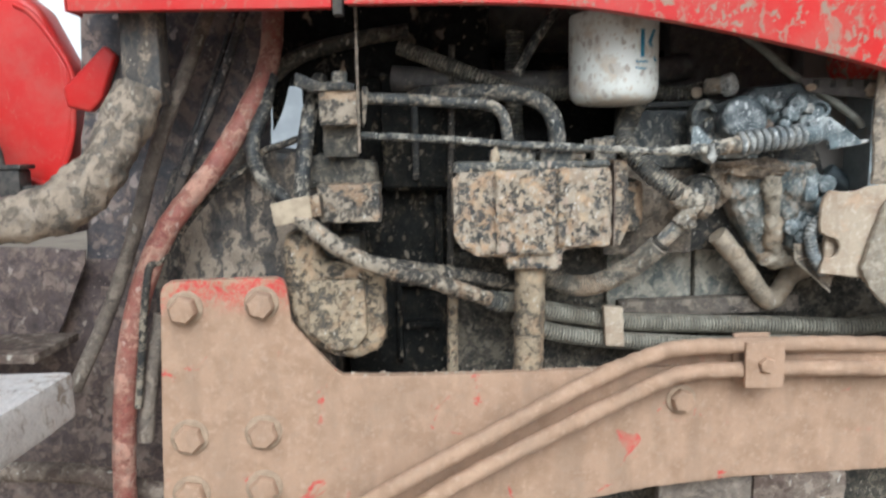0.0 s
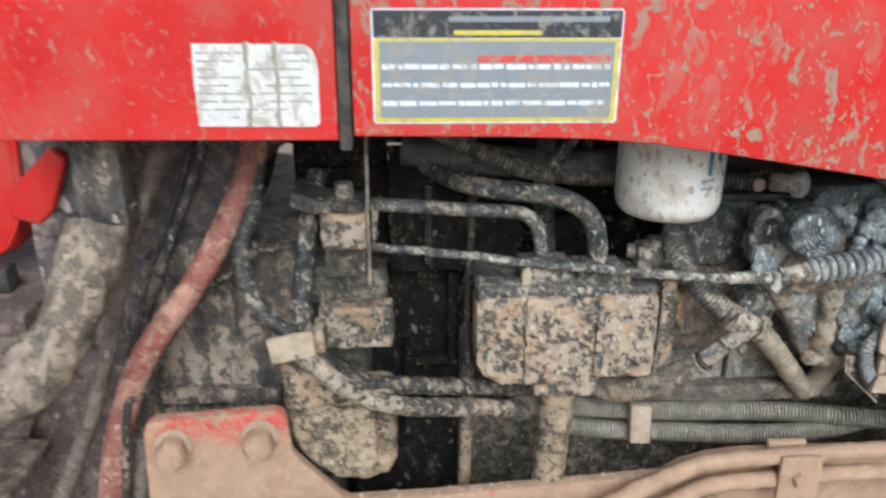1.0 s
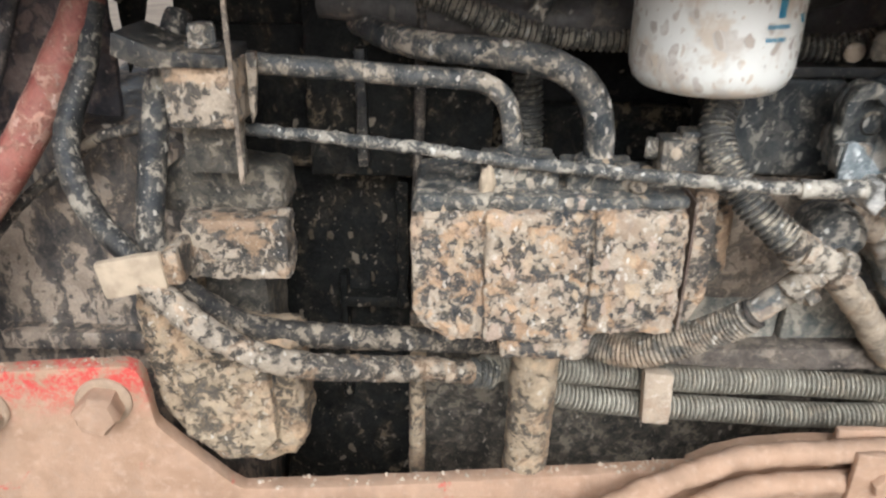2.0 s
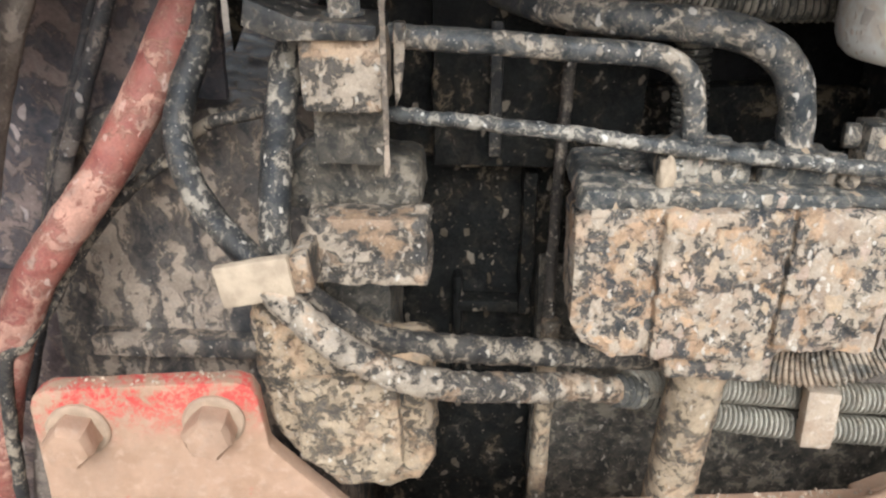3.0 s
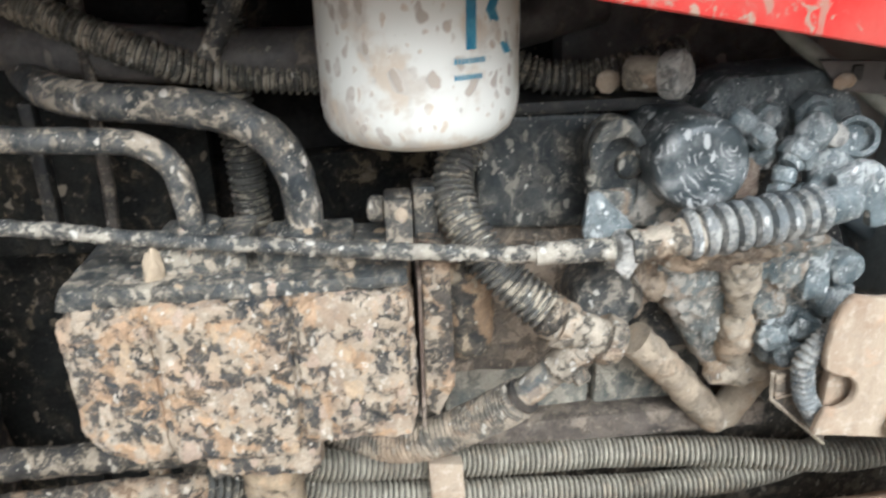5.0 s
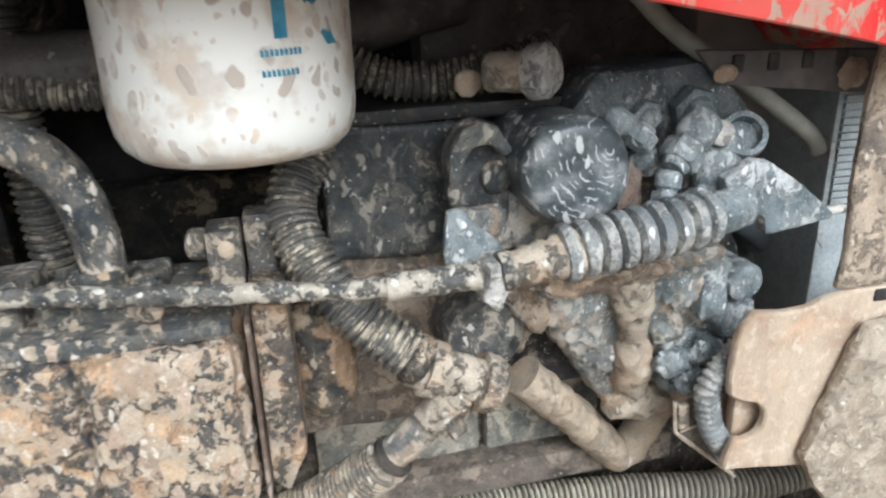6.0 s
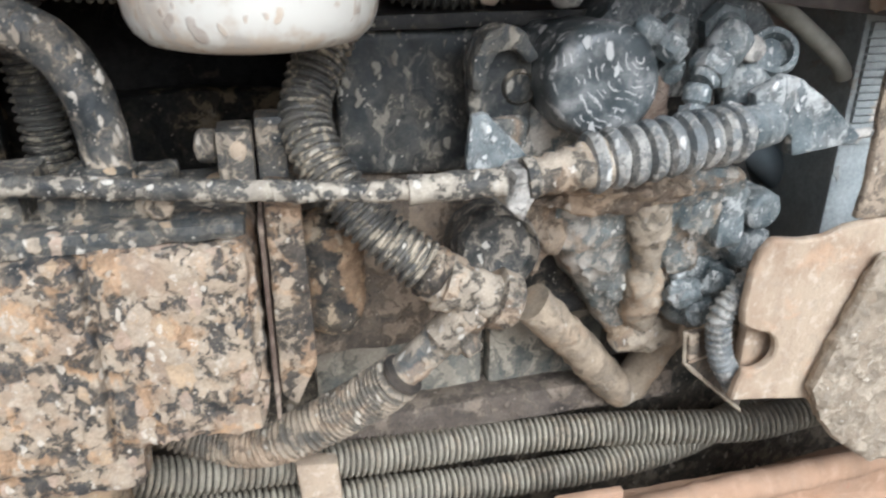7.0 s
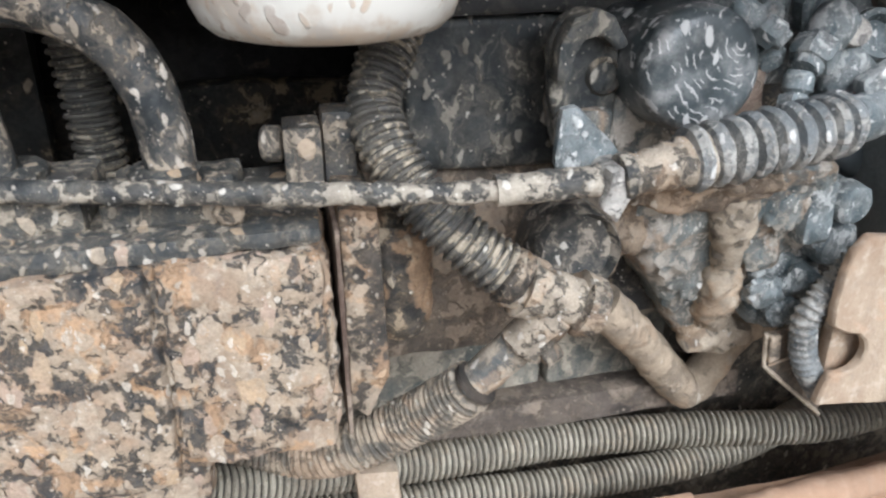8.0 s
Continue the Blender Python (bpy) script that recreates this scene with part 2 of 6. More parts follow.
def scuffed_cap(name, centre):
    """Dark glossy paint with pale arcs and drops wiped round a centre."""
    n = Nodes(name)
    c = n.mix(n.step(n.noise(60, 5), 0.35, 0.7), (0.032, 0.04, 0.042), (0.07, 0.084, 0.087))
    off = n.add("ShaderNodeVectorMath", )
    off.operation = "SUBTRACT"
    n.tree.links.new(n.warped(55, 0.006), off.inputs[0])
    off.inputs[1].default_value = centre
    ring = n.add("ShaderNodeTexWave", Vector=off.outputs[0], Scale=95.0, Distortion=9.0, Detail=3.0)
    ring.wave_type, ring.rings_direction = "RINGS", "Y"
    arcs = n.math("MULTIPLY", n.step(ring.outputs["Fac"], 0.74, 0.97), n.step(n.noise(130, 3, 0.5), 0.50, 0.58))
    m = n.add("ShaderNodeMapping", Vector=n.warped(90, 0.008))
    m.inputs["Rotation"].default_value = (0.0, 0.9, 0.0)
    m.inputs["Scale"].default_value = (1.0, 1.0, 0.4)
    dist, col = n.cells(230, m.outputs["Vector"])
    chance = n.add("ShaderNodeSeparateColor", Color=col).outputs[0]
    drops = n.step(n.math("SUBTRACT", n.math("MULTIPLY", n.step(chance, 0.55, 1.0), 0.46), dist), -0.05, 0.08)
    film = n.math("MULTIPLY", n.step(n.noise(70, 6, 0.65), 0.40, 0.75), 0.42)
    pale = n.math("MAXIMUM", n.math("MAXIMUM", n.math("MULTIPLY", arcs, 0.6), n.math("MULTIPLY", drops, 0.8)), film, True)
    c = n.mix(pale, c, n.mix(chance, (0.72, 0.70, 0.66), (0.55, 0.55, 0.53)))
    return n.done(c, n.step(pale, 0.0, 0.7, 0.3, 0.85), pale, 0.5, 0.0008, shine=0.4)


def decal_film(name, color):
    """Printed film with mud smears and rubbed places."""
    n = Nodes(name)
    c = n.mix(n.math("MULTIPLY", n.step(n.noise(130, 5, 0.7), 0.45, 0.7), 0.4), color, tuple(0.6 * v + 0.05 for v in color))
    smear = n.step(n.noise(75, 5, 0.65, 0.9, n.stretched(1.0, 1.0, 0.6)), 0.50, 0.63)
    c = n.mix(n.math("MULTIPLY", smear, 0.62), c, (0.36, 0.30, 0.23))
    rubbed = n.step(n.noise(210, 4, 0.7, 0.4, n.stretched(0.35, 1.0, 1.0)), 0.58, 0.68)
    c = n.mix(n.math("MULTIPLY", rubbed, 0.45), c, (0.40, 0.40, 0.39))
    return n.done(c, 0.55, n.noise(300, 3), 0.1, 0.0005)


M_RED = red_paint("red_paint", 0.62)
M_RED_FRONT = red_paint("red_paint_spattered", 1.1)
M_RED_CLEAN = red_paint("red_paint_cleaner", 0.2)
M_PLATE = plain_mud("mud_over_red_steel", red=0.85, pink=True)
M_RAIL_PIPE = plain_mud("mud_on_pipe", relief=0.0009, pink=True)
M_MUD = plain_mud("dry_mud")
M_CAKE = splashed("mud_caked_casting", (0.022, 0.026, 0.029), (0.060, 0.065, 0.068), 0.57, 128, film=0.28, spots=0.55, relief=0.0036, pats=0.9, haze=0.28, splash=(0.72, 0.65, 0.54), flakes=0.5)
M_PUMP_TOP = splashed("dark_pump_casting", (0.024, 0.029, 0.031), (0.062, 0.070, 0.072), 0.38, 125, gloss=0.4, film=0.34, spots=0.5, relief=0.002, mud=(0.46, 0.40, 0.31), splash=(0.66, 0.61, 0.52), haze=0.35, flakes=0.22)
M_BOSS = splashed("half_muddy_boss", (0.016, 0.018, 0.019), (0.045, 0.046, 0.045), 0.44, 85, film=0.3, spots=0.4, relief=0.0026, mud=(0.46, 0.36, 0.245), splash=(0.6, 0.54, 0.43), pats=0.6, haze=0.3)
M_INJ = splashed("dusty_blue_grey_casting", (0.062, 0.085, 0.092), (0.21, 0.25, 0.25), 0.50, 105, gloss=0.35, film=0.40, spots=0.6, relief=0.0026, smear=0.55, mud=(0.54, 0.50, 0.43), splash=(0.80, 0.78, 0.72), pats=0.4, haze=0.42)
M_DUSTY = splashed("loose_brown_dirt", (0.085, 0.066, 0.050), (0.17, 0.13, 0.098), 0.52, 100, gloss=0.9, film=0.5, spots=0.35, relief=0.003, mud=(0.43, 0.335, 0.24), splash=(0.60, 0.52, 0.41), pats=0.25, haze=0.5)
M_RING = splashed("dark_drive_ring", (0.016, 0.020, 0.021), (0.05, 0.055, 0.055), 0.40, 110, gloss=0.4, film=0.3, spots=0.5, mud=(0.42, 0.37, 0.30), splash=(0.70, 0.66, 0.58), haze=0.3)
M_JOINT = splashed("pale_caked_joint", (0.03, 0.03, 0.028), (0.08, 0.075, 0.066), 0.62, 125, film=0.35, spots=0.6, relief=0.003, mud=(0.54, 0.46, 0.355), splash=(0.76, 0.71, 0.62), pats=0.35, haze=0.35)
M_CAKE_LIGHT = splashed("mud_caked_fitting", (0.020, 0.020, 0.019), (0.052, 0.048, 0.043), 0.53, 105, film=0.25, spots=0.5, relief=0.0024, mud=(0.47, 0.38, 0.28), splash=(0.64, 0.58, 0.48), pats=0.6, haze=0.25)
M_STARTER = splashed("mud_covered_casting", (0.024, 0.022, 0.019), (0.062, 0.054, 0.043), 0.57, 95, film=0.3, spots=0.45, relief=0.0026, mud=(0.455, 0.345, 0.225), splash=(0.60, 0.52, 0.41), pats=0.5, haze=0.25)
M_TAN = splashed("tan_mud_coat", (0.045, 0.040, 0.034), (0.10, 0.086, 0.070), 0.64, 115, film=0.45, spots=0.4, relief=0.0024, mud=(0.49, 0.378, 0.25), splash=(0.62, 0.55, 0.44), pats=0.4, haze=0.35)
M_ELBOW = splashed("pale_mud_on_pipe", (0.20, 0.165, 0.125), (0.30, 0.25, 0.19), 0.70, 70, gloss=0.9, film=0.6, spots=0.3, relief=0.0016, mud=(0.50, 0.405, 0.295), splash=(0.60, 0.53, 0.43), pats=0.3, haze=0.6)
M_THICK = splashed("thick_pale_mud", (0.07, 0.066, 0.058), (0.13, 0.115, 0.097), 0.74, 110, film=0.6, spots=0.45, relief=0.0022, mud=(0.52, 0.44, 0.335), splash=(0.64, 0.59, 0.51), pats=0.35, haze=0.55)
M_WHITE_MUD = splashed("whitish_mud", (0.08, 0.085, 0.085), (0.16, 0.16, 0.155), 0.70, 150, film=0.5, spots=0.5, mud=(0.60, 0.57, 0.51), splash=(0.74, 0.72, 0.67), haze=0.5)
M_BROWN = splashed("brown_mud_wash", (0.06, 0.052, 0.042), (0.12, 0.10, 0.08), 0.44, 80, gloss=0.8, film=0.5, spots=0.3, mud=(0.36, 0.285, 0.21), splash=(0.46, 0.39, 0.31), haze=0.5)
M_FOOT = splashed("grey_brown_foot_mud", (0.055, 0.049, 0.041), (0.12, 0.105, 0.086), 0.56, 80, film=0.5, spots=0.3, relief=0.0030, mud=(0.42, 0.328, 0.240), splash=(0.48, 0.41, 0.32), smear=0.4, drip=True, haze=0.55)
M_WEB = smooth_stuff("dusty_dark_rail", (0.10, 0.088, 0.08), (0.17, 0.148, 0.132), 0.75, 60, 0.3)
M_MOUNT = plain_mud("mud_on_plate", relief=0.0012, fleck=0.35)
M_HOUSING = splashed("streaked_housing", (0.030, 0.030, 0.031), (0.060, 0.058, 0.055), 0.46, 60, film=0.45, spots=0.26, mud=(0.40, 0.315, 0.235), splash=(0.52, 0.45, 0.36), smear=0.72, drip=True, haze=0.36)
M_IRON = splashed("dark_iron", (0.011, 0.012, 0.012), (0.027, 0.028, 0.028), 0.24, 110, film=0.18, spots=0.2, mud=(0.32, 0.265, 0.195), haze=0.3)
M_DIRTY = splashed("olive_dirty_iron", (0.020, 0.020, 0.017), (0.05, 0.046, 0.038), 0.42, 100, film=0.4, spots=0.3, mud=(0.25, 0.21, 0.155), splash=(0.46, 0.40, 0.32), haze=0.45)
M_OLIVE = splashed("olive_grey_mud_wall", (0.06, 0.074, 0.070), (0.15, 0.160, 0.146), 0.54, 70, film=0.6, spots=0.25, mud=(0.47, 0.425, 0.34), splash=(0.60, 0.56, 0.47), smear=0.4, drip=True, haze=0.5)
# Near-black iron with mud flecks; the recess shade is put into this colour.
M_RECESS_SHADE = splashed("recess_iron_with_shade", (0.003, 0.0035, 0.0035), (0.009, 0.010, 0.009), 0.27, 66, gloss=0.7, film=0.06, spots=0.26, mud=(0.145, 0.112, 0.072), splash=(0.24, 0.20, 0.15), smear=0.3, drip=True, haze=0.16, shine=0.1)
M_DIM = splashed("dim_brown_dust", (0.075, 0.070, 0.066), (0.14, 0.128, 0.118), 0.30, 50, film=0.35, spots=0.14, mud=(0.22, 0.185, 0.15), splash=(0.40, 0.36, 0.30))
M_TEAL = splashed("blue_grey_engine_paint", (0.035, 0.045, 0.048), (0.10, 0.118, 0.122), 0.30, 120, gloss=0.3, film=0.3, spots=0.42, mud=(0.50, 0.51, 0.49), smear=0.78, splash=(0.74, 0.73, 0.69), haze=0.35)
M_UNION = splashed("pale_blue_grey_fitting", (0.055, 0.076, 0.082), (0.18, 0.215, 0.222), 0.38, 140, gloss=0.3, film=0.36, spots=0.42, mud=(0.54, 0.56, 0.54), smear=0.6, splash=(0.82, 0.82, 0.79), haze=0.42)
M_COVER = splashed("dark_flat_cover_paint", (0.014, 0.018, 0.020), (0.040, 0.047, 0.049), 0.28, 85, gloss=0.4, film=0.26, spots=0.5, mud=(0.36, 0.33, 0.27), smear=0.4, splash=(0.66, 0.62, 0.54), haze=0.34)
M_CAP = scuffed_cap("scuffed_cap_paint", (0.462, 0.99, 1.118))
M_STRUT = smooth_stuff("blue_grey_strut_paint", (0.09, 0.115, 0.13), (0.14, 0.165, 0.175), 0.5, 50)
M_TEAL_MUD = splashed("blue_grey_muddy", (0.033, 0.045, 0.048), (0.10, 0.118, 0.12), 0.52, 140, film=0.45, spots=0.55, smear=0.5, mud=(0.50, 0.46, 0.385), splash=(0.72, 0.70, 0.63), pats=0.45, haze=0.45)
M_HOSE = splashed("black_rubber", (0.009, 0.010, 0.011), (0.024, 0.027, 0.029), 0.40, 115, gloss=0.42, film=0.16, spots=0.38, mud=(0.42, 0.365, 0.285), splash=(0.56, 0.51, 0.42), haze=0.22)
M_HOSE_CAKED = splashed("mud_caked_hose", (0.014, 0.014, 0.014), (0.035, 0.034, 0.032), 0.60, 120, gloss=0.6, film=0.26, spots=0.55, relief=0.0026, mud=(0.48, 0.395, 0.295), splash=(0.64, 0.57, 0.46), pats=0.45, haze=0.25)
M_RODDARK = splashed("dark_brown_rod", (0.022, 0.019, 0.016), (0.055, 0.045, 0.037), 0.32, 120, gloss=0.6, film=0.2, spots=0.4, mud=(0.33, 0.27, 0.2), splash=(0.5, 0.45, 0.37), haze=0.25)
# Groove colours: dark plastic or dusty rubber, deepened by the shade between ridges.
M_GROOVE_SHADE = smooth_stuff("groove_plastic_with_shade", (0.012, 0.012, 0.011), (0.055, 0.050, 0.042), 0.8, 140, 0.3)
M_HOSE_GROOVE_SHADE = smooth_stuff("dusty_hose_groove_with_shade", (0.035, 0.036, 0.035), (0.16, 0.145, 0.12), 0.75, 130, 0.4)
M_SLEEVE_GROOVE_SHADE = smooth_stuff("sleeve_groove_with_shade", (0.055, 0.050, 0.040), (0.15, 0.13, 0.10), 0.8, 120, 0.3)
M_GREY_HOSE = splashed("grey_hose_rubber", (0.07, 0.08, 0.082), (0.17, 0.185, 0.185), 0.54, 100, gloss=0.5, film=0.4, spots=0.5, mud=(0.50, 0.43, 0.335), splash=(0.68, 0.64, 0.56), pats=0.45, haze=0.4)
M_WASHER = smooth_stuff("grey_dusty_washer", (0.34, 0.245, 0.165), (0.43, 0.31, 0.21), 0.9, 110, 0.5)
M_HOSE_MUD = splashed("muddy_rubber", (0.013, 0.013, 0.013), (0.032, 0.031, 0.030), 0.46, 115, gloss=0.65, film=0.2, spots=0.4, mud=(0.36, 0.295, 0.215), splash=(0.50, 0.44, 0.35), haze=0.25)
M_BOOT = splashed("grey_boot_rubber", (0.10, 0.116, 0.122), (0.25, 0.268, 0.27), 0.44, 115, gloss=0.5, film=0.42, spots=0.5, mud=(0.50, 0.485, 0.44), splash=(0.76, 0.75, 0.71), haze=0.4)
M_STEEL_PIPE = splashed("dark_steel_pipe", (0.020, 0.025, 0.027), (0.054, 0.062, 0.066), 0.40, 100, gloss=0.36, film=0.24, spots=0.48, mud=(0.48, 0.405, 0.31), splash=(0.70, 0.64, 0.55), haze=0.32)
M_ROD_MUD = splashed("muddy_rod", (0.020, 0.023, 0.025), (0.055, 0.06, 0.06), 0.47, 120, gloss=0.4, film=0.24, spots=0.6, mud=(0.52, 0.465, 0.375), splash=(0.76, 0.72, 0.63), haze=0.25)
M_CONDUIT = splashed("grey_conduit", (0.27, 0.247, 0.195), (0.47, 0.432, 0.345), 0.36, 95, gloss=0.7, film=0.4, spots=0.3, mud=(0.50, 0.43, 0.325), splash=(0.58, 0.53, 0.43))
M_CONDUIT_DARK = splashed("black_conduit", (0.035, 0.036, 0.033), (0.09, 0.088, 0.078), 0.40, 110, gloss=0.45, film=0.3, spots=0.35, mud=(0.36, 0.315, 0.235))
M_CONDUIT_MID = splashed("dusty_dark_conduit", (0.06, 0.058, 0.048), (0.14, 0.132, 0.108), 0.48, 100, gloss=0.6, film=0.4, spots=0.4, mud=(0.43, 0.375, 0.285))
M_HOSE_PALE = splashed("muddy_ribbed_hose", (0.035, 0.037, 0.037), (0.12, 0.122, 0.115), 0.46, 115, gloss=0.35, film=0.3, spots=0.45, mud=(0.52, 0.45, 0.34), splash=(0.74, 0.70, 0.60), haze=0.25)
M_SLEEVE = splashed("dusty_sleeve", (0.085, 0.08, 0.068), (0.19, 0.175, 0.145), 0.54, 95, gloss=0.6, film=0.4, spots=0.45, mud=(0.48, 0.40, 0.30), splash=(0.62, 0.56, 0.46), pats=0.35, haze=0.35)
M_REDHOSE = splashed("red_brown_rubber", (0.20, 0.055, 0.042), (0.36, 0.12, 0.088), 0.50, 75, gloss=0.5, film=0.45, spots=0.28, mud=(0.58, 0.315, 0.225), splash=(0.66, 0.47, 0.38), haze=0.4)
M_FILTER = white_can("white_filter_paint")
M_GREY_BAR = splashed("grey_galvanised", (0.70, 0.65, 0.60), (0.80, 0.75, 0.69), 0.28, 50, gloss=0.6, film=0.3, spots=0.2, mud=(0.56, 0.46, 0.37))
# Almost black: the deep shade of the bay is put into this colour.
M_SHADE_BLACK = splashed("shade_black_closing", (0.005, 0.005, 0.005), (0.01, 0.01, 0.01), 0.05, 30, gloss=0.85, film=0.02, spots=0.08, splash=(0.10, 0.09, 0.08), shine=0.06)
M_RADIATOR = splashed("radiator_core", (0.34, 0.38, 0.38), (0.44, 0.48, 0.475), 0.2, 60, film=0.3, spots=0.06, mud=(0.38, 0.37, 0.33))
M_SHROUD = smooth_stuff("dusty_shroud", (0.24, 0.215, 0.19), (0.33, 0.295, 0.26), 0.8, 25)
M_LEDGE = splashed("dusty_brown_ledge", (0.060, 0.050, 0.043), (0.13, 0.108, 0.09), 0.46, 60, gloss=0.85, film=0.5, spots=0.25, relief=0.002, mud=(0.30, 0.245, 0.19), splash=(0.42, 0.36, 0.29), haze=0.5)
M_CLIP = smooth_stuff("cream_dry_mud", (0.50, 0.395, 0.275), (0.36, 0.28, 0.195), 0.93, 75, 0.7)
M_TANK = splashed("rough_pale_tank_mud", (0.33, 0.26, 0.185), (0.45, 0.37, 0.275), 0.62, 120, gloss=0.9, film=0.5, spots=0.5, relief=0.003, mud=(0.58, 0.49, 0.375), splash=(0.70, 0.63, 0.52), haze=0.5)
M_UPRIGHT = splashed("speckled_upright_mud", (0.10, 0.085, 0.068), (0.20, 0.17, 0.135), 0.60, 120, gloss=0.8, film=0.5, spots=0.45, relief=0.0022, mud=(0.50, 0.40, 0.295), splash=(0.64, 0.57, 0.46), haze=0.45)
M_HAZE = smooth_stuff("pale_far_haze", (0.84, 0.85, 0.84), (0.80, 0.81, 0.80), 0.95, 0.05, 0.0)
M_LOW_BACKDROP = smooth_stuff("low_grey_backdrop", (0.26, 0.275, 0.285), (0.36, 0.37, 0.375), 0.95, 0.4, 0.0)
M_RUST = splashed("rusty_brown", (0.085, 0.056, 0.042), (0.14, 0.096, 0.074), 0.44, 55, gloss=0.8, film=0.5, spots=0.2, mud=(0.36, 0.285, 0.22), haze=0.5)
M_PURPLE = splashed("dusty_purple_brown_panel", (0.070, 0.050, 0.048), (0.12, 0.090, 0.086), 0.46, 60, gloss=0.7, film=0.45, spots=0.25, mud=(0.30, 0.222, 0.182), splash=(0.42, 0.34, 0.29), haze=0.45)
M_FIREWALL = splashed("dusty_firewall_paint", (0.050, 0.050, 0.057), (0.095, 0.090, 0.096), 0.46, 46, gloss=0.6, film=0.45, spots=0.38, mud=(0.30, 0.225, 0.19), splash=(0.54, 0.44, 0.39), haze=0.4)
M_DRAIN = smooth_stuff("grey_green_hose", (0.20, 0.198, 0.165), (0.30, 0.292, 0.245), 0.6, 70)
M_ROD_BLACK = splashed("black_rod", (0.018, 0.018, 0.020), (0.05, 0.047, 0.046), 0.34, 80, gloss=0.5, film=0.25, spots=0.3, mud=(0.24, 0.195, 0.16), splash=(0.45, 0.40, 0.36), haze=0.3)
M_ROD = splashed("dusty_brown_rod", (0.105, 0.082, 0.066), (0.22, 0.175, 0.138), 0.48, 60, gloss=0.8, film=0.45, spots=0.25, mud=(0.33, 0.265, 0.205), splash=(0.45, 0.39, 0.32), haze=0.45)
M_DULL_RED = red_paint("muddy_red_bracket", 1.6)
# Black rubber; also the painted shade of the slots and the sleeve mouth.
M_BLACK = smooth_stuff("black_rubber_and_hole_shade", (0.02, 0.019, 0.018), (0.09, 0.075, 0.06), 0.7)
M_WHITE_LABEL = decal_film("white_label_film", (0.72, 0.70, 0.645))
M_DECAL_BLACK = decal_film("decal_black", (0.028, 0.03, 0.034))
M_DECAL_GREY = decal_film("decal_grey", (0.25, 0.27, 0.285))
M_DECAL_WHITE = decal_film("decal_white", (0.76, 0.78, 0.80))
M_DECAL_YELLOW = decal_film("decal_yellow", (0.66, 0.54, 0.08))
M_DECAL_RED = decal_film("decal_red", (0.60, 0.07, 0.05))
M_INK = smooth_stuff("label_ink", (0.28, 0.27, 0.25), (0.42, 0.39, 0.34), 0.6, 90, 0.05)
M_DIRT_STREAK = smooth_stuff("dirt_streak", (0.36, 0.315, 0.245), (0.48, 0.425, 0.34), 0.9, 120, 0.3)
M_BLUE = smooth_stuff("blue_print", (0.02, 0.16, 0.26), (0.06, 0.24, 0.33), 0.4, 150, 0.05)
M_SOIL = smooth_stuff("yard_soil", (0.26, 0.205, 0.15), (0.19, 0.145, 0.105), 0.95, 3.0, 0.6)


# ---------------------------------------------------------------- shapes
def thing(name, label, category, at, group="", kind=""):
    ob = new(name)
    ob.empty_display_size = 0.02
    ob.location = at
    return tagged(ob, label, category, group, kind)


def origin_of(ob):
    p = Vector(ob.location)
    while ob.parent:
        ob = ob.parent
        p += Vector(ob.location)
    return p


def part(name, bm, material, parent=None, label="", smooth=True):
    """Links a bmesh, given in world metres, as one mesh object under parent."""
    bmesh.ops.recalc_face_normals(bm, faces=bm.faces)
    if parent is not None:
        bmesh.ops.translate(bm, verts=bm.verts, vec=-origin_of(parent))
    for f in bm.faces:
        f.smooth = smooth
    if smooth:
        for e in bm.edges:
            if len(e.link_faces) == 2 and e.calc_face_angle(0.0) > 0.75:
                e.smooth = False
    me = bpy.data.meshes.new(name)
    bm.to_mesh(me)
    bm.free()
    me.materials.append(material)
    ob = new(name, me)
    ob.parent = parent
    if label:
        ob["label"] = label
    return ob


def single(name, bm, material, label, category, group="", kind="", smooth=True):
    return tagged(part(name, bm, material, None, "", smooth), label, category, group, kind)


def spline(points, step=0.004):
    """Catmull-Rom curve through the points, in even steps."""
    p = [Vector(q) for q in points]
    p = [2 * p[0] - p[1], *p, 2 * p[-1] - p[-2]]
    out = []
    for a, b, c, d in zip(p, p[1:], p[2:], p[3:]):
        for k in range(16):
            t = k / 16
            out.append(0.5 * (2 * b + (c - a) * t + (2 * a - 5 * b + 4 * c - d) * t * t + (3 * b - a - 3 * c + d) * t ** 3))
    out.append(p[-2])
    total = [0.0]
    for a, b in zip(out, out[1:]):
        total.append(total[-1] + (b - a).length)
    count = max(2, round(total[-1] / step))
    even, j = [], 0
    for i in range(count + 1):
        s = total[-1] * i / count
        while j < len(total) - 2 and total[j + 1] < s:
            j += 1
        f = (s - total[j]) / max(1e-9, total[j + 1] - total[j])
        even.append(out[j].lerp(out[j + 1], min(1, max(0, f))))
    return even


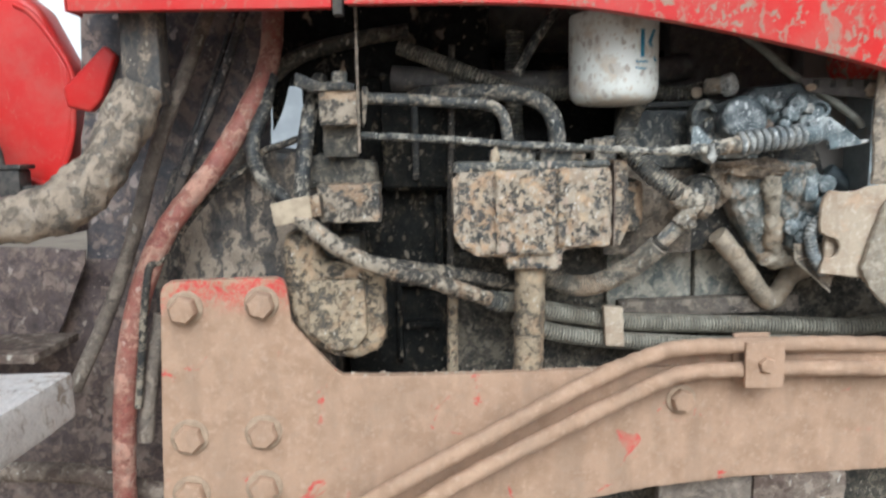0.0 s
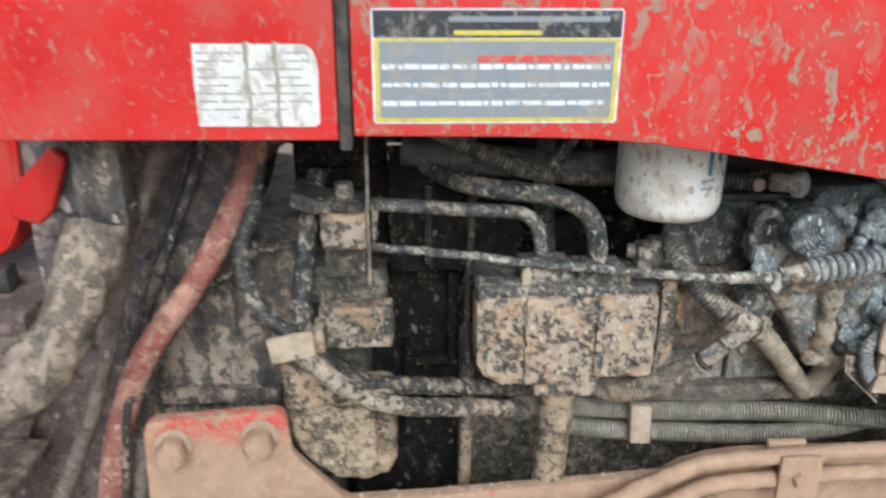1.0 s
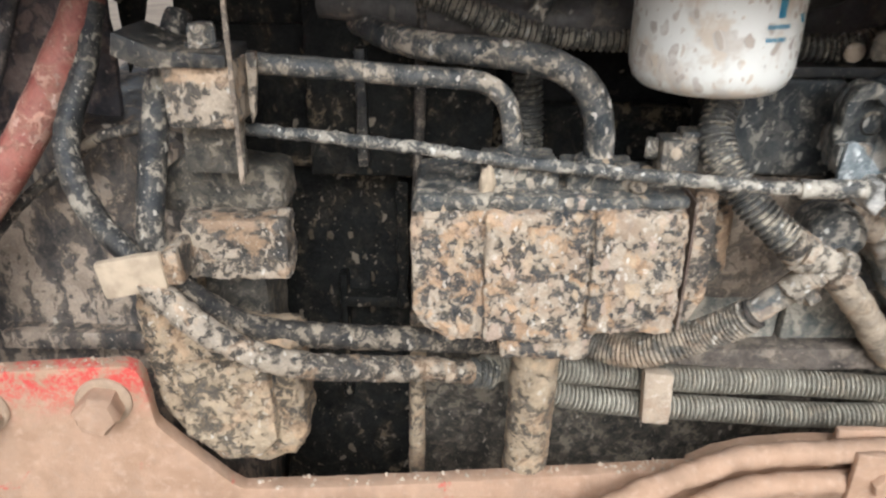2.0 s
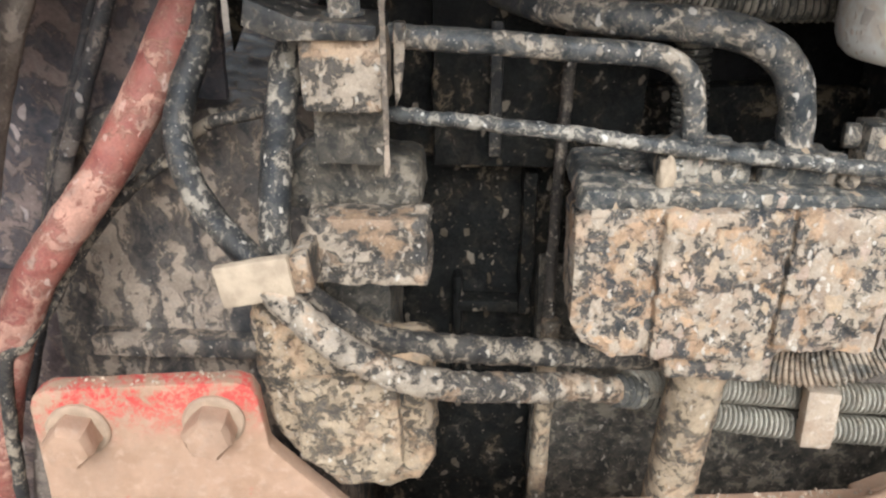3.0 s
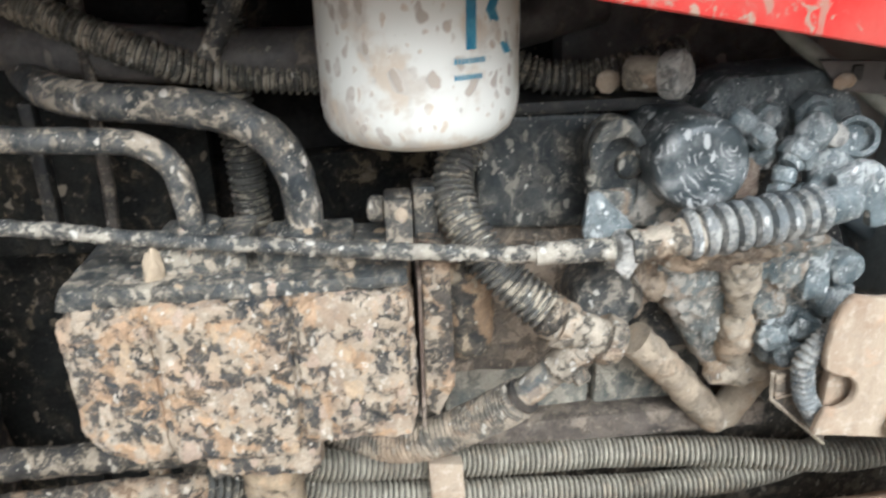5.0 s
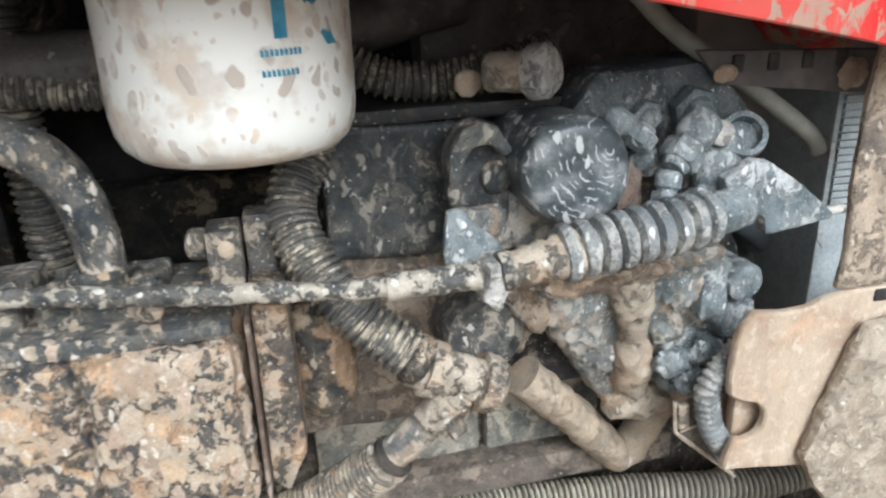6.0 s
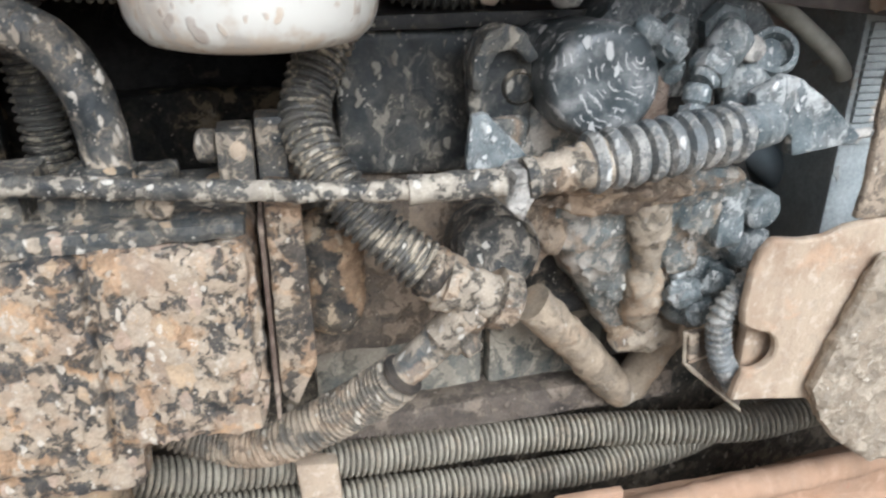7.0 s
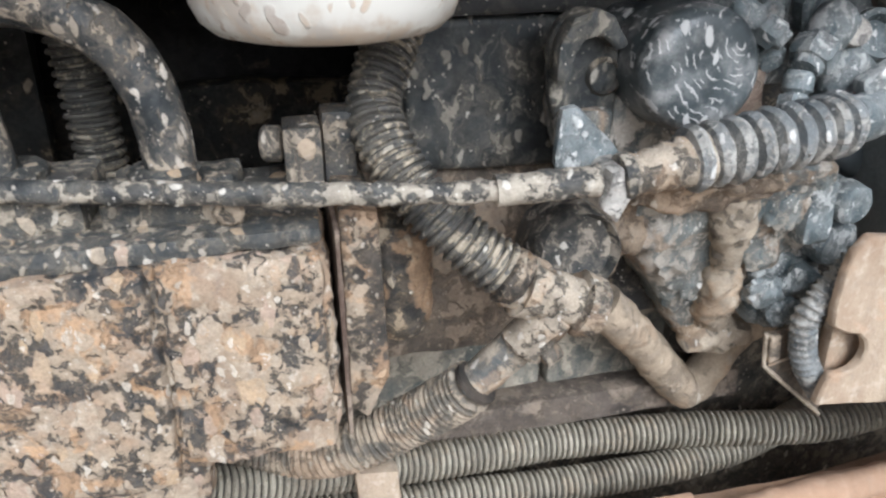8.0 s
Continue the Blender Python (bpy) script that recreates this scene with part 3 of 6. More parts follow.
def sweep(points, radius, seg=14, step=0.004, crust=0.0, freq=60.0, flat=1.0, caps=True):
    """A tube along a smooth curve. radius: a number, or a function of the metres along it."""
    line = spline(points, step)
    bm = bmesh.new()
    rings, side, s = [], None, 0.0
    for i, c in enumerate(line):
        d = (line[min(i + 1, len(line) - 1)] - line[max(i - 1, 0)]).normalized()
        if i:
            s += (c - line[i - 1]).length
        if side is None:
            side = d.orthogonal().normalized()
        side = (side - d * side.dot(d)).normalized()
        up = d.cross(side)
        r = radius(s) if callable(radius) else radius
        ring = []
        for k in range(seg):
            a = 2 * math.pi * k / seg
            o = side * math.cos(a) + up * math.sin(a) * flat
            w = r + (crust * noise.noise(Vector(c + o * r) * freq) if crust else 0.0)
            ring.append(bm.verts.new(c + o * w))
        rings.append(ring)
    for a, b in zip(rings, rings[1:]):
        for k in range(seg):
            bm.faces.new((a[k], a[(k + 1) % seg], b[(k + 1) % seg], b[k]))
    if caps:
        bm.faces.new(rings[0][::-1])
        bm.faces.new(rings[-1])
    return bm


def ribbed(r, pitch, depth, duty=0.62):
    """A radius that goes up and down along a corrugated hose."""
    def f(s):
        u = (s / pitch) % 1.0
        k = min(1.0, max(0.0, (0.5 - abs(u - 0.5) * 2 + duty - 0.5) * 4))
        return r - depth * (1 - k)
    return f


def ringed(r, pitch, depth):
    """A radius of rounded rings with narrow grooves, for bellows."""
    def f(s):
        u = abs((s / pitch) % 1.0 - 0.5) / 0.41
        return r - depth + depth * math.sqrt(max(0.0, 1.0 - u ** 2.5))
    return f


def ridged_hose(name, parent, points, r, pitch, depth, groove_material, ridge_material, duty=0.55, uneven=0.0003, label="", seg=16):
    """A convoluted hose in one mesh: dusty ridges, and dark grooves coloured with their shade."""
    line = spline(points, pitch)
    bm = bmesh.new()
    side, rings = None, []
    shape = ((-0.5, 1.0), (-duty / 2, 1.0), (-duty * 0.34, 0.2), (0.0, 0.0), (duty * 0.34, 0.2), (duty / 2, 1.0))
    for i, c in enumerate(line[:-1]):
        d = (line[i + 1] - line[max(i - 1, 0)]).normalized()
        side = d.orthogonal().normalized() if side is None else side
        side = (side - d * side.dot(d)).normalized()
        up = d.cross(side)
        lean = 0.15 * pitch * noise.noise(c * 300.0)
        for h, drop in shape:
            ring = []
            for k in range(seg):
                a = 2 * math.pi * k / seg
                o = side * math.cos(a) + up * math.sin(a)
                out = r - depth * drop + uneven * noise.noise((c + o * r) * 160.0)
                ring.append(bm.verts.new(c + d * (h * pitch + lean * math.sin(a)) + o * out))
            rings.append(ring)
    for j, (a, b) in enumerate(zip(rings, rings[1:])):
        for k in range(seg):
            f = bm.faces.new((a[k], a[(k + 1) % seg], b[(k + 1) % seg], b[k]))
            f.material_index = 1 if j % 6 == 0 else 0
    bm.faces.new(rings[0][::-1])
    bm.faces.new(rings[-1])
    ob = part(name, bm, ridge_material, parent, label)
    ob.data.materials.append(groove_material)
    return ob


def corrugated(points, r, pitch=0.0036, depth=0.0014, seg=14):
    return sweep(points, ribbed(r, pitch, depth), seg, pitch / 5)


def dense(bm, h, rounds=7):
    bmesh.ops.triangulate(bm, faces=[f for f in bm.faces if len(f.verts) > 4])
    for _ in range(rounds):
        long = [e for e in bm.edges if e.calc_length() > h]
        if not long:
            break
        bmesh.ops.subdivide_edges(bm, edges=long, cuts=1, use_grid_fill=True)
        bmesh.ops.triangulate(bm, faces=[f for f in bm.faces if len(f.verts) > 4])
    return bm


def crusted(bm, amp, freq=70.0, h=0.005):
    """Uneven, mud-caked faces."""
    dense(bm, h)
    bm.normal_update()
    moves = []
    for v in bm.verts:
        p = v.co * freq
        k = noise.noise(p) * 0.65 + noise.noise(p * 2.7) * 0.45
        moves.append(v.normal * amp * k)
    for v, m in zip(bm.verts, moves):
        v.co += m
    return bm


def block(x0, x1, y0, y1, z0, z1, bevel=0.002, segs=2):
    bm = bmesh.new()
    bmesh.ops.create_cube(bm, size=1.0)
    for v in bm.verts:
        v.co = Vector(((x0 + x1) / 2 + v.co.x * (x1 - x0), (y0 + y1) / 2 + v.co.y * (y1 - y0), (z0 + z1) / 2 + v.co.z * (z1 - z0)))
    if bevel:
        bmesh.ops.bevel(bm, geom=bm.edges[:], offset=bevel, segments=segs, affect="EDGES", profile=0.6)
    return bm


def prism(outline, y0, y1, bevel=0.0015, segs=2):
    """A plate or casting: an outline of (x, z), between two depths."""
    bm = bmesh.new()
    f = bm.faces.new([bm.verts.new((x, y0, z)) for x, z in outline])
    got = bmesh.ops.extrude_face_region(bm, geom=[f])
    bmesh.ops.translate(bm, verts=[v for v in got["geom"] if isinstance(v, bmesh.types.BMVert)], vec=(0, y1 - y0, 0))
    if bevel:
        bmesh.ops.bevel(bm, geom=bm.edges[:], offset=bevel, segments=segs, affect="EDGES", profile=0.6)
    return bm


def turned(bm, degrees, about):
    bmesh.ops.rotate(bm, verts=bm.verts, cent=about, matrix=Matrix.Rotation(radians(degrees), 3, "Z"))
    return bm


def lathe(base, axis, profile, seg=28):
    """A turned shape: (radius, height) pairs along an axis from base."""
    bm = bmesh.new()
    d = Vector(axis).normalized()
    u = d.orthogonal().normalized()
    w = d.cross(u)
    rings = []
    for r, h in profile:
        c = Vector(base) + d * h
        rings.append([bm.verts.new(c + (u * math.cos(2 * math.pi * k / seg) + w * math.sin(2 * math.pi * k / seg)) * max(r, 1e-5)) for k in range(seg)])
    for a, b in zip(rings, rings[1:]):
        for k in range(seg):
            bm.faces.new((a[k], a[(k + 1) % seg], b[(k + 1) % seg], b[k]))
    bm.faces.new(rings[0][::-1])
    bm.faces.new(rings[-1])
    return bm


def rod(a, b, r, seg=14, bevel=0.0):
    a, b = Vector(a), Vector(b)
    n = (b - a).length
    e = bevel or r * 0.15
    return lathe(a, b - a, [(r - e, 0), (r, e), (r, n - e), (r - e, n)], seg)


def hex_head(at, axis, r, tall):
    """A hexagon bolt head on its washer face."""
    bm = lathe(at, axis, [(r, 0), (r, tall * 0.8), (r * 0.86, tall)], 6)
    other = lathe(at, axis, [(r * 1.18, 0), (r * 1.18, tall * 0.15)], 20)
    return joined(bm, other)


def joined(*parts):
    """Several closed shapes of one part in one mesh."""
    out = parts[0]
    for other in parts[1:]:
        me = bpy.data.meshes.new("tmp")
        other.to_mesh(me)
        other.free()
        out.from_mesh(me)
        bpy.data.meshes.remove(me)
    return out


def lump(at, r, sx=1.0, sy=1.0, sz=1.0, rough=0.35, seed=0.0, levels=3):
    bm = bmesh.new()
    bmesh.ops.create_icosphere(bm, subdivisions=levels, radius=1.0)
    for v in bm.verts:
        k = 1 + rough * (noise.noise(v.co * 1.7 + Vector((seed, seed * 1.7, 0))) + 0.5 * noise.noise(v.co * 4 + Vector((0, seed, seed))))
        v.co = Vector(at) + Vector((v.co.x * sx, v.co.y * sy, v.co.z * sz)) * r * k
    return bm


# ---------------------------------------------------------------- the yard
bm = bmesh.new()
bmesh.ops.create_grid(bm, x_segments=60, y_segments=60, size=300.0)
for v in bm.verts:
    v.co.z = 0.0
single("ground", bm, M_SOIL, "bare dry yard soil under the tractor", "ground", kind="structure")
single("backdrop", block(-90.0, 60.0, 60.0, 60.5, -0.5, 40.0, 0.0), M_HAZE, "pale hazy white distance beyond the tractor", "backdrop", kind="structure")
# Added grey strip before the pale backdrop; it dims what the gaps show.
single("backdrop_low", block(-80.0, 50.0, 58.0, 58.5, -0.5, 8.0, 0.0), M_LOW_BACKDROP, "low grey backdrop added to dim the view through gaps", "backdrop", kind="structure")


# ---------------------------------------------------------------- hood
HOOD_Y = 0.912


hood = thing("tractor_hood", "red painted tractor hood streaked and spattered with mud", "hood", (0.2, HOOD_Y, 1.2))


def hood_panel(name, x0, x1, bottom, label, paint=M_RED):
    """A pressed sheet panel with a folded lower lip."""
    top = 1.44
    sheet = prism([*bottom, (x1, top), (x0, top)], HOOD_Y, HOOD_Y + 0.003, 0.0008, 1)
    lip = bmesh.new()
    n = 24
    rows = []
    for i in range(n + 1):
        x = x0 + 0.002 + (x1 - x0 - 0.004) * i / n
        z = np.interp(x, [p[0] for p in bottom], [p[1] for p in bottom])
        rows.append([lip.verts.new((x, HOOD_Y + 0.0032, z + 0.0008)), lip.verts.new((x, HOOD_Y + 0.020, z + 0.0015)), lip.verts.new((x, HOOD_Y + 0.020, z + 0.0035)), lip.verts.new((x, HOOD_Y + 0.0032, z + 0.003))])
    for a, b in zip(rows, rows[1:]):
        for k in range(4):
            lip.faces.new((a[k], a[(k + 1) % 4], b[(k + 1) % 4], b[k]))
    lip.faces.new(rows[0])
    lip.faces.new(rows[-1][::-1])
    bmesh.ops.recalc_face_normals(lip, faces=lip.faces)
    whole = joined(dense(sheet, 0.05), lip)
    for v in whole.verts:
        v.co.y += 0.40 * max(0.0, v.co.x - 0.27) ** 2 + 0.03 * max(0.0, v.co.x - 0.27)
    return part(name, whole, paint, hood, label)


rear_panel = hood_panel("rear_side_panel", -0.256, 0.003, [(-0.256, 1.217), (0.003, 1.216)], "red rear side panel streaked with mud")
part("end_fold", prism([(-0.2585, 1.217), (-0.2562, 1.217), (-0.2562, 1.44), (-0.2585, 1.44)], HOOD_Y, HOOD_Y + 0.035, 0.0006, 1), M_RED, hood)
front_panel = hood_panel("front_side_panel", 0.015, 0.80, [(0.015, 1.219), (0.135, 1.218), (0.20, 1.216), (0.25, 1.212), (0.30, 1.2045), (0.345, 1.197), (0.40, 1.187), (0.445, 1.1785), (0.50, 1.168), (0.55, 1.158), (0.64, 1.138), (0.80, 1.10)], "red front side panel spattered with dried mud", M_RED_FRONT)
part("rubber_seal", prism([(0.0042, 1.2085), (0.0138, 1.2085), (0.0138, 1.44), (0.0042, 1.44)], HOOD_Y - 0.004, HOOD_Y + 0.012, 0.002), M_BLACK, hood, "black dusty rubber seal strip")

# closing shell of the hood, above and on the far side, added to shade the bay
shell = bmesh.new()
profile = [(0.914, 1.441), (0.925, 1.49), (0.96, 1.53), (1.05, 1.56), (1.30, 1.57), (1.55, 1.56), (1.64, 1.53), (1.68, 1.48), (1.69, 1.40), (1.69, 1.215)]
outer = [[shell.verts.new((x, y, z)) for y, z in profile] for x in (-0.256, 0.80)]
lining = bmesh.new()
inner = [[lining.verts.new((x, y + (0.006 if y < 1.3 else -0.006), z - 0.006)) for y, z in profile] for x in (-0.256, 0.80)]
for i in range(len(profile) - 1):
    lining.faces.new((inner[0][i + 1], inner[1][i + 1], inner[1][i], inner[0][i]))
for i in range(len(profile) - 1):
    shell.faces.new((outer[0][i], outer[1][i], outer[1][i + 1], outer[0][i + 1]))
part("top_cover", shell, M_RED_CLEAN, hood, "red painted hood top")
part("top_lining", lining, M_SHADE_BLACK, hood, "added inner lining of the hood, black as its shade")


def sheet_on(x0, x1, z0, z1, lift, corner=0.0008):
    return prism([(x0 + corner, z0), (x1 - corner, z0), (x1, z0 + corner), (x1, z1 - corner), (x1 - corner, z1), (x0 + corner, z1), (x0, z1 - corner), (x0, z0 + corner)], HOOD_Y - lift, HOOD_Y - lift + 0.0004, 0.0)


# white data label on the rear panel
label_outline = [(-0.1025, 1.2275), (-0.014, 1.2270), (-0.0105, 1.2295), (-0.0100, 1.270), (-0.0108, 1.278), (-0.0135, 1.2845), (-0.0190, 1.2885), (-0.102, 1.2890), (-0.1030, 1.262)]
data_label = part("data_label", prism(label_outline, HOOD_Y - 0.0008, HOOD_Y - 0.0002, 0.0), M_WHITE_LABEL, hood, "worn white data label with rows of grey print")
rng = random.Random(4)
for i in range(9):
    z = 1.2825 - i * 0.0060
    x = -0.100
    while x < -0.022:
        w = rng.uniform(0.006, 0.024)
        if rng.random() < 0.72:
            part("print_line", sheet_on(x, min(x + w, -0.016), z - 0.0007, z + 0.0005, 0.0012, 0.0002), M_INK, data_label)
        x += w + 0.003
for x in (-0.062, -0.040):
    pts = [(x + 0.0008 * math.sin(k * 1.3 + x * 90), HOOD_Y - 0.0012, 1.2905 - k * 0.0079) for k in range(9)]
    part("dirt_run", sweep(pts, lambda s: 0.0030 + 0.0011 * math.sin(s * 240) + 0.0007 * math.sin(s * 610), 8, 0.0018, flat=0.05), M_DIRT_STREAK, data_label)

# warning decal on the front panel
decal = part("warning_decal", sheet_on(0.0305, 0.2190, 1.2290, 1.3140, 0.0006, 0.002), M_DECAL_WHITE, hood, "large decal, black header over yellow-framed grey panel")
part("header_band", sheet_on(0.0318, 0.2178, 1.2932, 1.3128, 0.0010), M_DECAL_BLACK, decal)
part("yellow_frame", sheet_on(0.0322, 0.2174, 1.2302, 1.2926, 0.0010), M_DECAL_YELLOW, decal)
part("grey_field", sheet_on(0.0360, 0.2136, 1.2336, 1.2906, 0.0014), M_DECAL_GREY, decal)
part("header_print", sheet_on(0.092, 0.158, 1.2950, 1.2985, 0.0014), M_DECAL_YELLOW, decal)
part("header_print", sheet_on(0.088, 0.208, 1.3045, 1.3085, 0.0014), M_DECAL_GREY, decal)
part("red_bar", sheet_on(0.110, 0.2105, 1.2752, 1.2805, 0.0018), M_DECAL_RED, decal)
rng = random.Random(9)
for z0, z1 in ((1.2700, 1.2742), (1.2565, 1.2604), (1.2428, 1.2468)):
    x = 0.0378
    while x < 0.207:
        w = rng.uniform(0.004, 0.017)
        part("text_bar", sheet_on(x, min(x + w, 0.2115), z0 + rng.uniform(0.0, 0.0006), z1 - rng.uniform(0.0, 0.0006), 0.0018, 0.0003), M_DECAL_WHITE, decal)
        x += w + rng.uniform(0.0008, 0.0022)


# ---------------------------------------------------------------- side frame with its pipes
FRAME_AT, FRAME_YAW = (-0.195, 0.945, 0.82), 7.2


def on_frame(bm):
    return turned(bm, FRAME_YAW, FRAME_AT)


def frame_y(x):
    return 0.945 + (x + 0.195) * math.tan(radians(FRAME_YAW))


side_frame = thing("chassis_rail", "mud-covered red steel chassis rail with bolted end plate", "chassis rail", (-0.1, 0.955, 0.6))
c = 1.0 / math.cos(radians(FRAME_YAW))
outline = [(-0.197, 0.929), (-0.1935, 0.937), (-0.186, 0.941), (-0.130, 0.9415), (-0.076, 0.941), (-0.068, 0.937), (-0.0645, 0.929), (-0.061, 0.891), (-0.056, 0.883), (-0.016, 0.834), (-0.007, 0.827), (0.05, 0.8235), (0.115, 0.821), (0.30, 0.817), (0.95, 0.808), (0.95, 0.662), (0.60, 0.668), (0.462, 0.671), (0.352, 0.666), (0.263, 0.656), (0.18, 0.640), (0.12, 0.60), (-0.212, 0.60), (-0.206, 0.75)]
plate = prism([(FRAME_AT[0] + (x - FRAME_AT[0]) * c, z) for x, z in outline], 0.945, 0.959, 0.0022, 2)
part("plate", on_frame(crusted(plate, 0.0008, 55.0, 0.012)), M_PLATE, side_frame)
for x, z, r in ((-0.172, 0.912, 0.0152), (-0.092, 0.914, 0.0152), (-0.176, 0.767, 0.0165), (-0.097, 0.767, 0.0165), (-0.178, 0.702, 0.0165), (-0.099, 0.703, 0.0165), (0.388, 0.775, 0.0148)):
    axis = (math.sin(radians(FRAME_YAW)), -1, 0)
    at = (x, frame_y(x) + 0.001, z)
    tall = 0.0225 if z > 0.9 else 0.0145
    bolt = part("bolt", crusted(lathe(at, axis, [(r * 0.95, 0), (r, 0.006), (r, tall - 0.004), (r * 0.84, tall)], 6), 0.0016, 90.0, 0.004), M_RAIL_PIPE, side_frame)
    part("washer", crusted(lathe(at, axis, [(r * 1.24, 0), (r * 1.24, 0.003), (r * 1.14, 0.0045)], 28), 0.0007, 90.0, 0.005), M_WASHER, bolt)
part("top_flange", crusted(prism([(0.34, 0.812), (0.36, 0.8235), (0.39, 0.8325), (0.43, 0.8370), (0.60, 0.8380), (0.95, 0.834), (0.95, 0.80), (0.34, 0.80)], 1.024, 1.036, 0.002), 0.0010, 55.0, 0.010), M_PLATE, side_frame)
part("lower_bracket", crusted(block(0.37, 0.486, 1.038, 1.052, 0.56, 0.6685, 0.003), 0.003, 60.0, 0.008), M_ROD, side_frame, "ribbed muddy piece under the rail")
part("lower_bracket", crusted(block(0.489, 0.605, 1.040, 1.054, 0.56, 0.6685, 0.003), 0.003, 60.0, 0.008), M_RUST, side_frame, "rusty red-brown piece under the rail")

pipe_up = [(-0.02, 0.925, 0.672), (0.036, 0.930, 0.705), (0.145, 0.951, 0.755), (0.278, 0.978, 0.8150), (0.351, 0.993, 0.8385), (0.380, 0.998, 0.8430), (0.419, 1.002, 0.8435), (0.532, 1.014, 0.8410), (0.677, 1.030, 0.8340), (0.92, 1.058, 0.826)]
pipe_low = [(0.04, 0.930, 0.668), (0.100, 0.939, 0.701), (0.177, 0.954, 0.736), (0.311, 0.982, 0.7895), (0.367, 0.996, 0.8090), (0.393, 0.999, 0.8135), (0.424, 1.002, 0.8145), (0.532, 1.014, 0.8115), (0.677, 1.030, 0.8045), (0.92, 1.058, 0.796)]
for pts in (pipe_up, pipe_low):
    single("hydraulic_pipe", sweep(pts, 0.0094, 16, 0.004, 0.0016, 95.0), M_RAIL_PIPE, "mud-coated steel hydraulic pipe along the side frame", "pipe", "hydraulic pipes on the frame")
pipe_clamp = thing("pipe_clamp", "mud-covered steel clamp holding two hydraulic pipes", "clamp", (0.474, 0.985, 0.80))
part("clamp_plate", crusted(block(0.454, 0.500, 0.992, 0.999, 0.795, 0.850, 0.003), 0.0008, 90.0, 0.006), M_RAIL_PIPE, pipe_clamp)
part("clamp_back", crusted(block(0.449, 0.492, 1.017, 1.023, 0.796, 0.8545, 0.002), 0.0006, 90.0, 0.008), M_RAIL_PIPE, pipe_clamp)
part("clamp_bolt", hex_head((0.478, 0.994, 0.823), (0, -1, 0), 0.0097, 0.008), M_RAIL_PIPE, pipe_clamp)



# ---------------------------------------------------------------- engine body
engine = thing("engine_block", "dark engine block with dried mud in its recesses", "engine", (0.2, 1.3, 0.5))
# Dirty wall, coloured darker to hold the shade under the conduits.
part("lower_wall", crusted(prism([(0.112, 0.58), (0.80, 0.58), (0.80, 0.948), (0.40, 0.952), (0.112, 0.945)], 1.118, 1.45, 0.006), 0.004, 30.0, 0.014), M_DIRTY, engine)
part("recess_wall", crusted(prism([(-0.02, 0.58), (0.40, 0.58), (0.40, 1.075), (0.26, 1.08), (-0.02, 1.07)], 1.135, 1.46, 0.005), 0.007, 26.0, 0.011), M_RECESS_SHADE, engine)
part("head_wall", crusted(prism([(0.335, 0.945), (0.60, 0.945), (0.59, 1.01), (0.545, 1.13), (0.335, 1.128)], 1.075, 1.44, 0.006), 0.003, 40.0, 0.014), M_IRON, engine)
part("bell_housing", crusted(prism([(-0.255, 0.58), (-0.035, 0.58), (-0.025, 1.04), (-0.06, 1.075), (-0.16, 1.085), (-0.22, 1.06), (-0.25, 0.98)], 1.062, 1.45, 0.010), 0.005, 30.0, 0.012), M_HOUSING, engine, "mud-streaked housing casting")
for z, y in ((0.905, 1.046),):
    part("housing_rib", crusted(block(-0.215, -0.085, y, 1.066, z - 0.008, z + 0.008, 0.003), 0.002, 60.0, 0.007), M_HOUSING, engine)
part("side_cover", crusted(block(0.4315, 0.512, 1.106, 1.122, 0.866, 0.956, 0.004), 0.0014, 60.0, 0.008), M_OLIVE, engine)
part("side_cover", crusted(block(0.318, 0.4275, 1.108, 1.122, 0.864, 0.96, 0.004), 0.0014, 60.0, 0.008), M_OLIVE, engine)
part("side_ledge", crusted(prism([(0.33, 0.858), (0.56, 0.864), (0.56, 0.886), (0.33, 0.880)], 1.088, 1.118, 0.004), 0.001, 50.0, 0.012), M_LEDGE, engine)
part("recess_post", crusted(rod((0.115, 1.066, 0.70), (0.119, 1.062, 0.928), 0.0070), 0.0016, 90.0, 0.005), M_TAN, engine)
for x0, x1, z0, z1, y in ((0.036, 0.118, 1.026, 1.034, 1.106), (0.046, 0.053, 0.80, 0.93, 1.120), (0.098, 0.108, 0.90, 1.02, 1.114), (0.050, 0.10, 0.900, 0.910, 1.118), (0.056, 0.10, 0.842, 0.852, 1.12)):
    part("casting_rib", crusted(block(x0, x1, y, 1.142, z0, z1, 0.003), 0.0026, 60.0, 0.006), M_RECESS_SHADE, engine)


# ---------------------------------------------------------------- gear pump with mud cake
pump = thing("hydraulic_pump", "hydraulic gear pump caked in cracked beige mud", "pump", (0.21, 1.02, 0.94))
body = prism([(0.124, 1.053), (0.290, 1.053), (0.2940, 1.047), (0.2945, 0.976), (0.290, 0.966), (0.243, 0.964), (0.238, 0.957), (0.180, 0.956), (0.146, 0.958), (0.130, 0.968), (0.1235, 0.982)], 0.974, 1.045, 0.005, 3)
part("body", crusted(body, 0.0026, 95.0, 0.0034), M_CAKE, pump)
part("front_section", crusted(prism([(0.1185, 1.046), (0.1625, 1.048), (0.1625, 0.962), (0.146, 0.958), (0.127, 0.968), (0.1195, 0.983)], 0.971, 1.02, 0.004, 2), 0.0020, 100.0, 0.0036), M_CAKE, pump)
part("middle_section", crusted(block(0.1655, 0.2315, 0.9675, 1.02, 0.960, 1.0530, 0.005), 0.0028, 90.0, 0.0036), M_CAKE, pump)
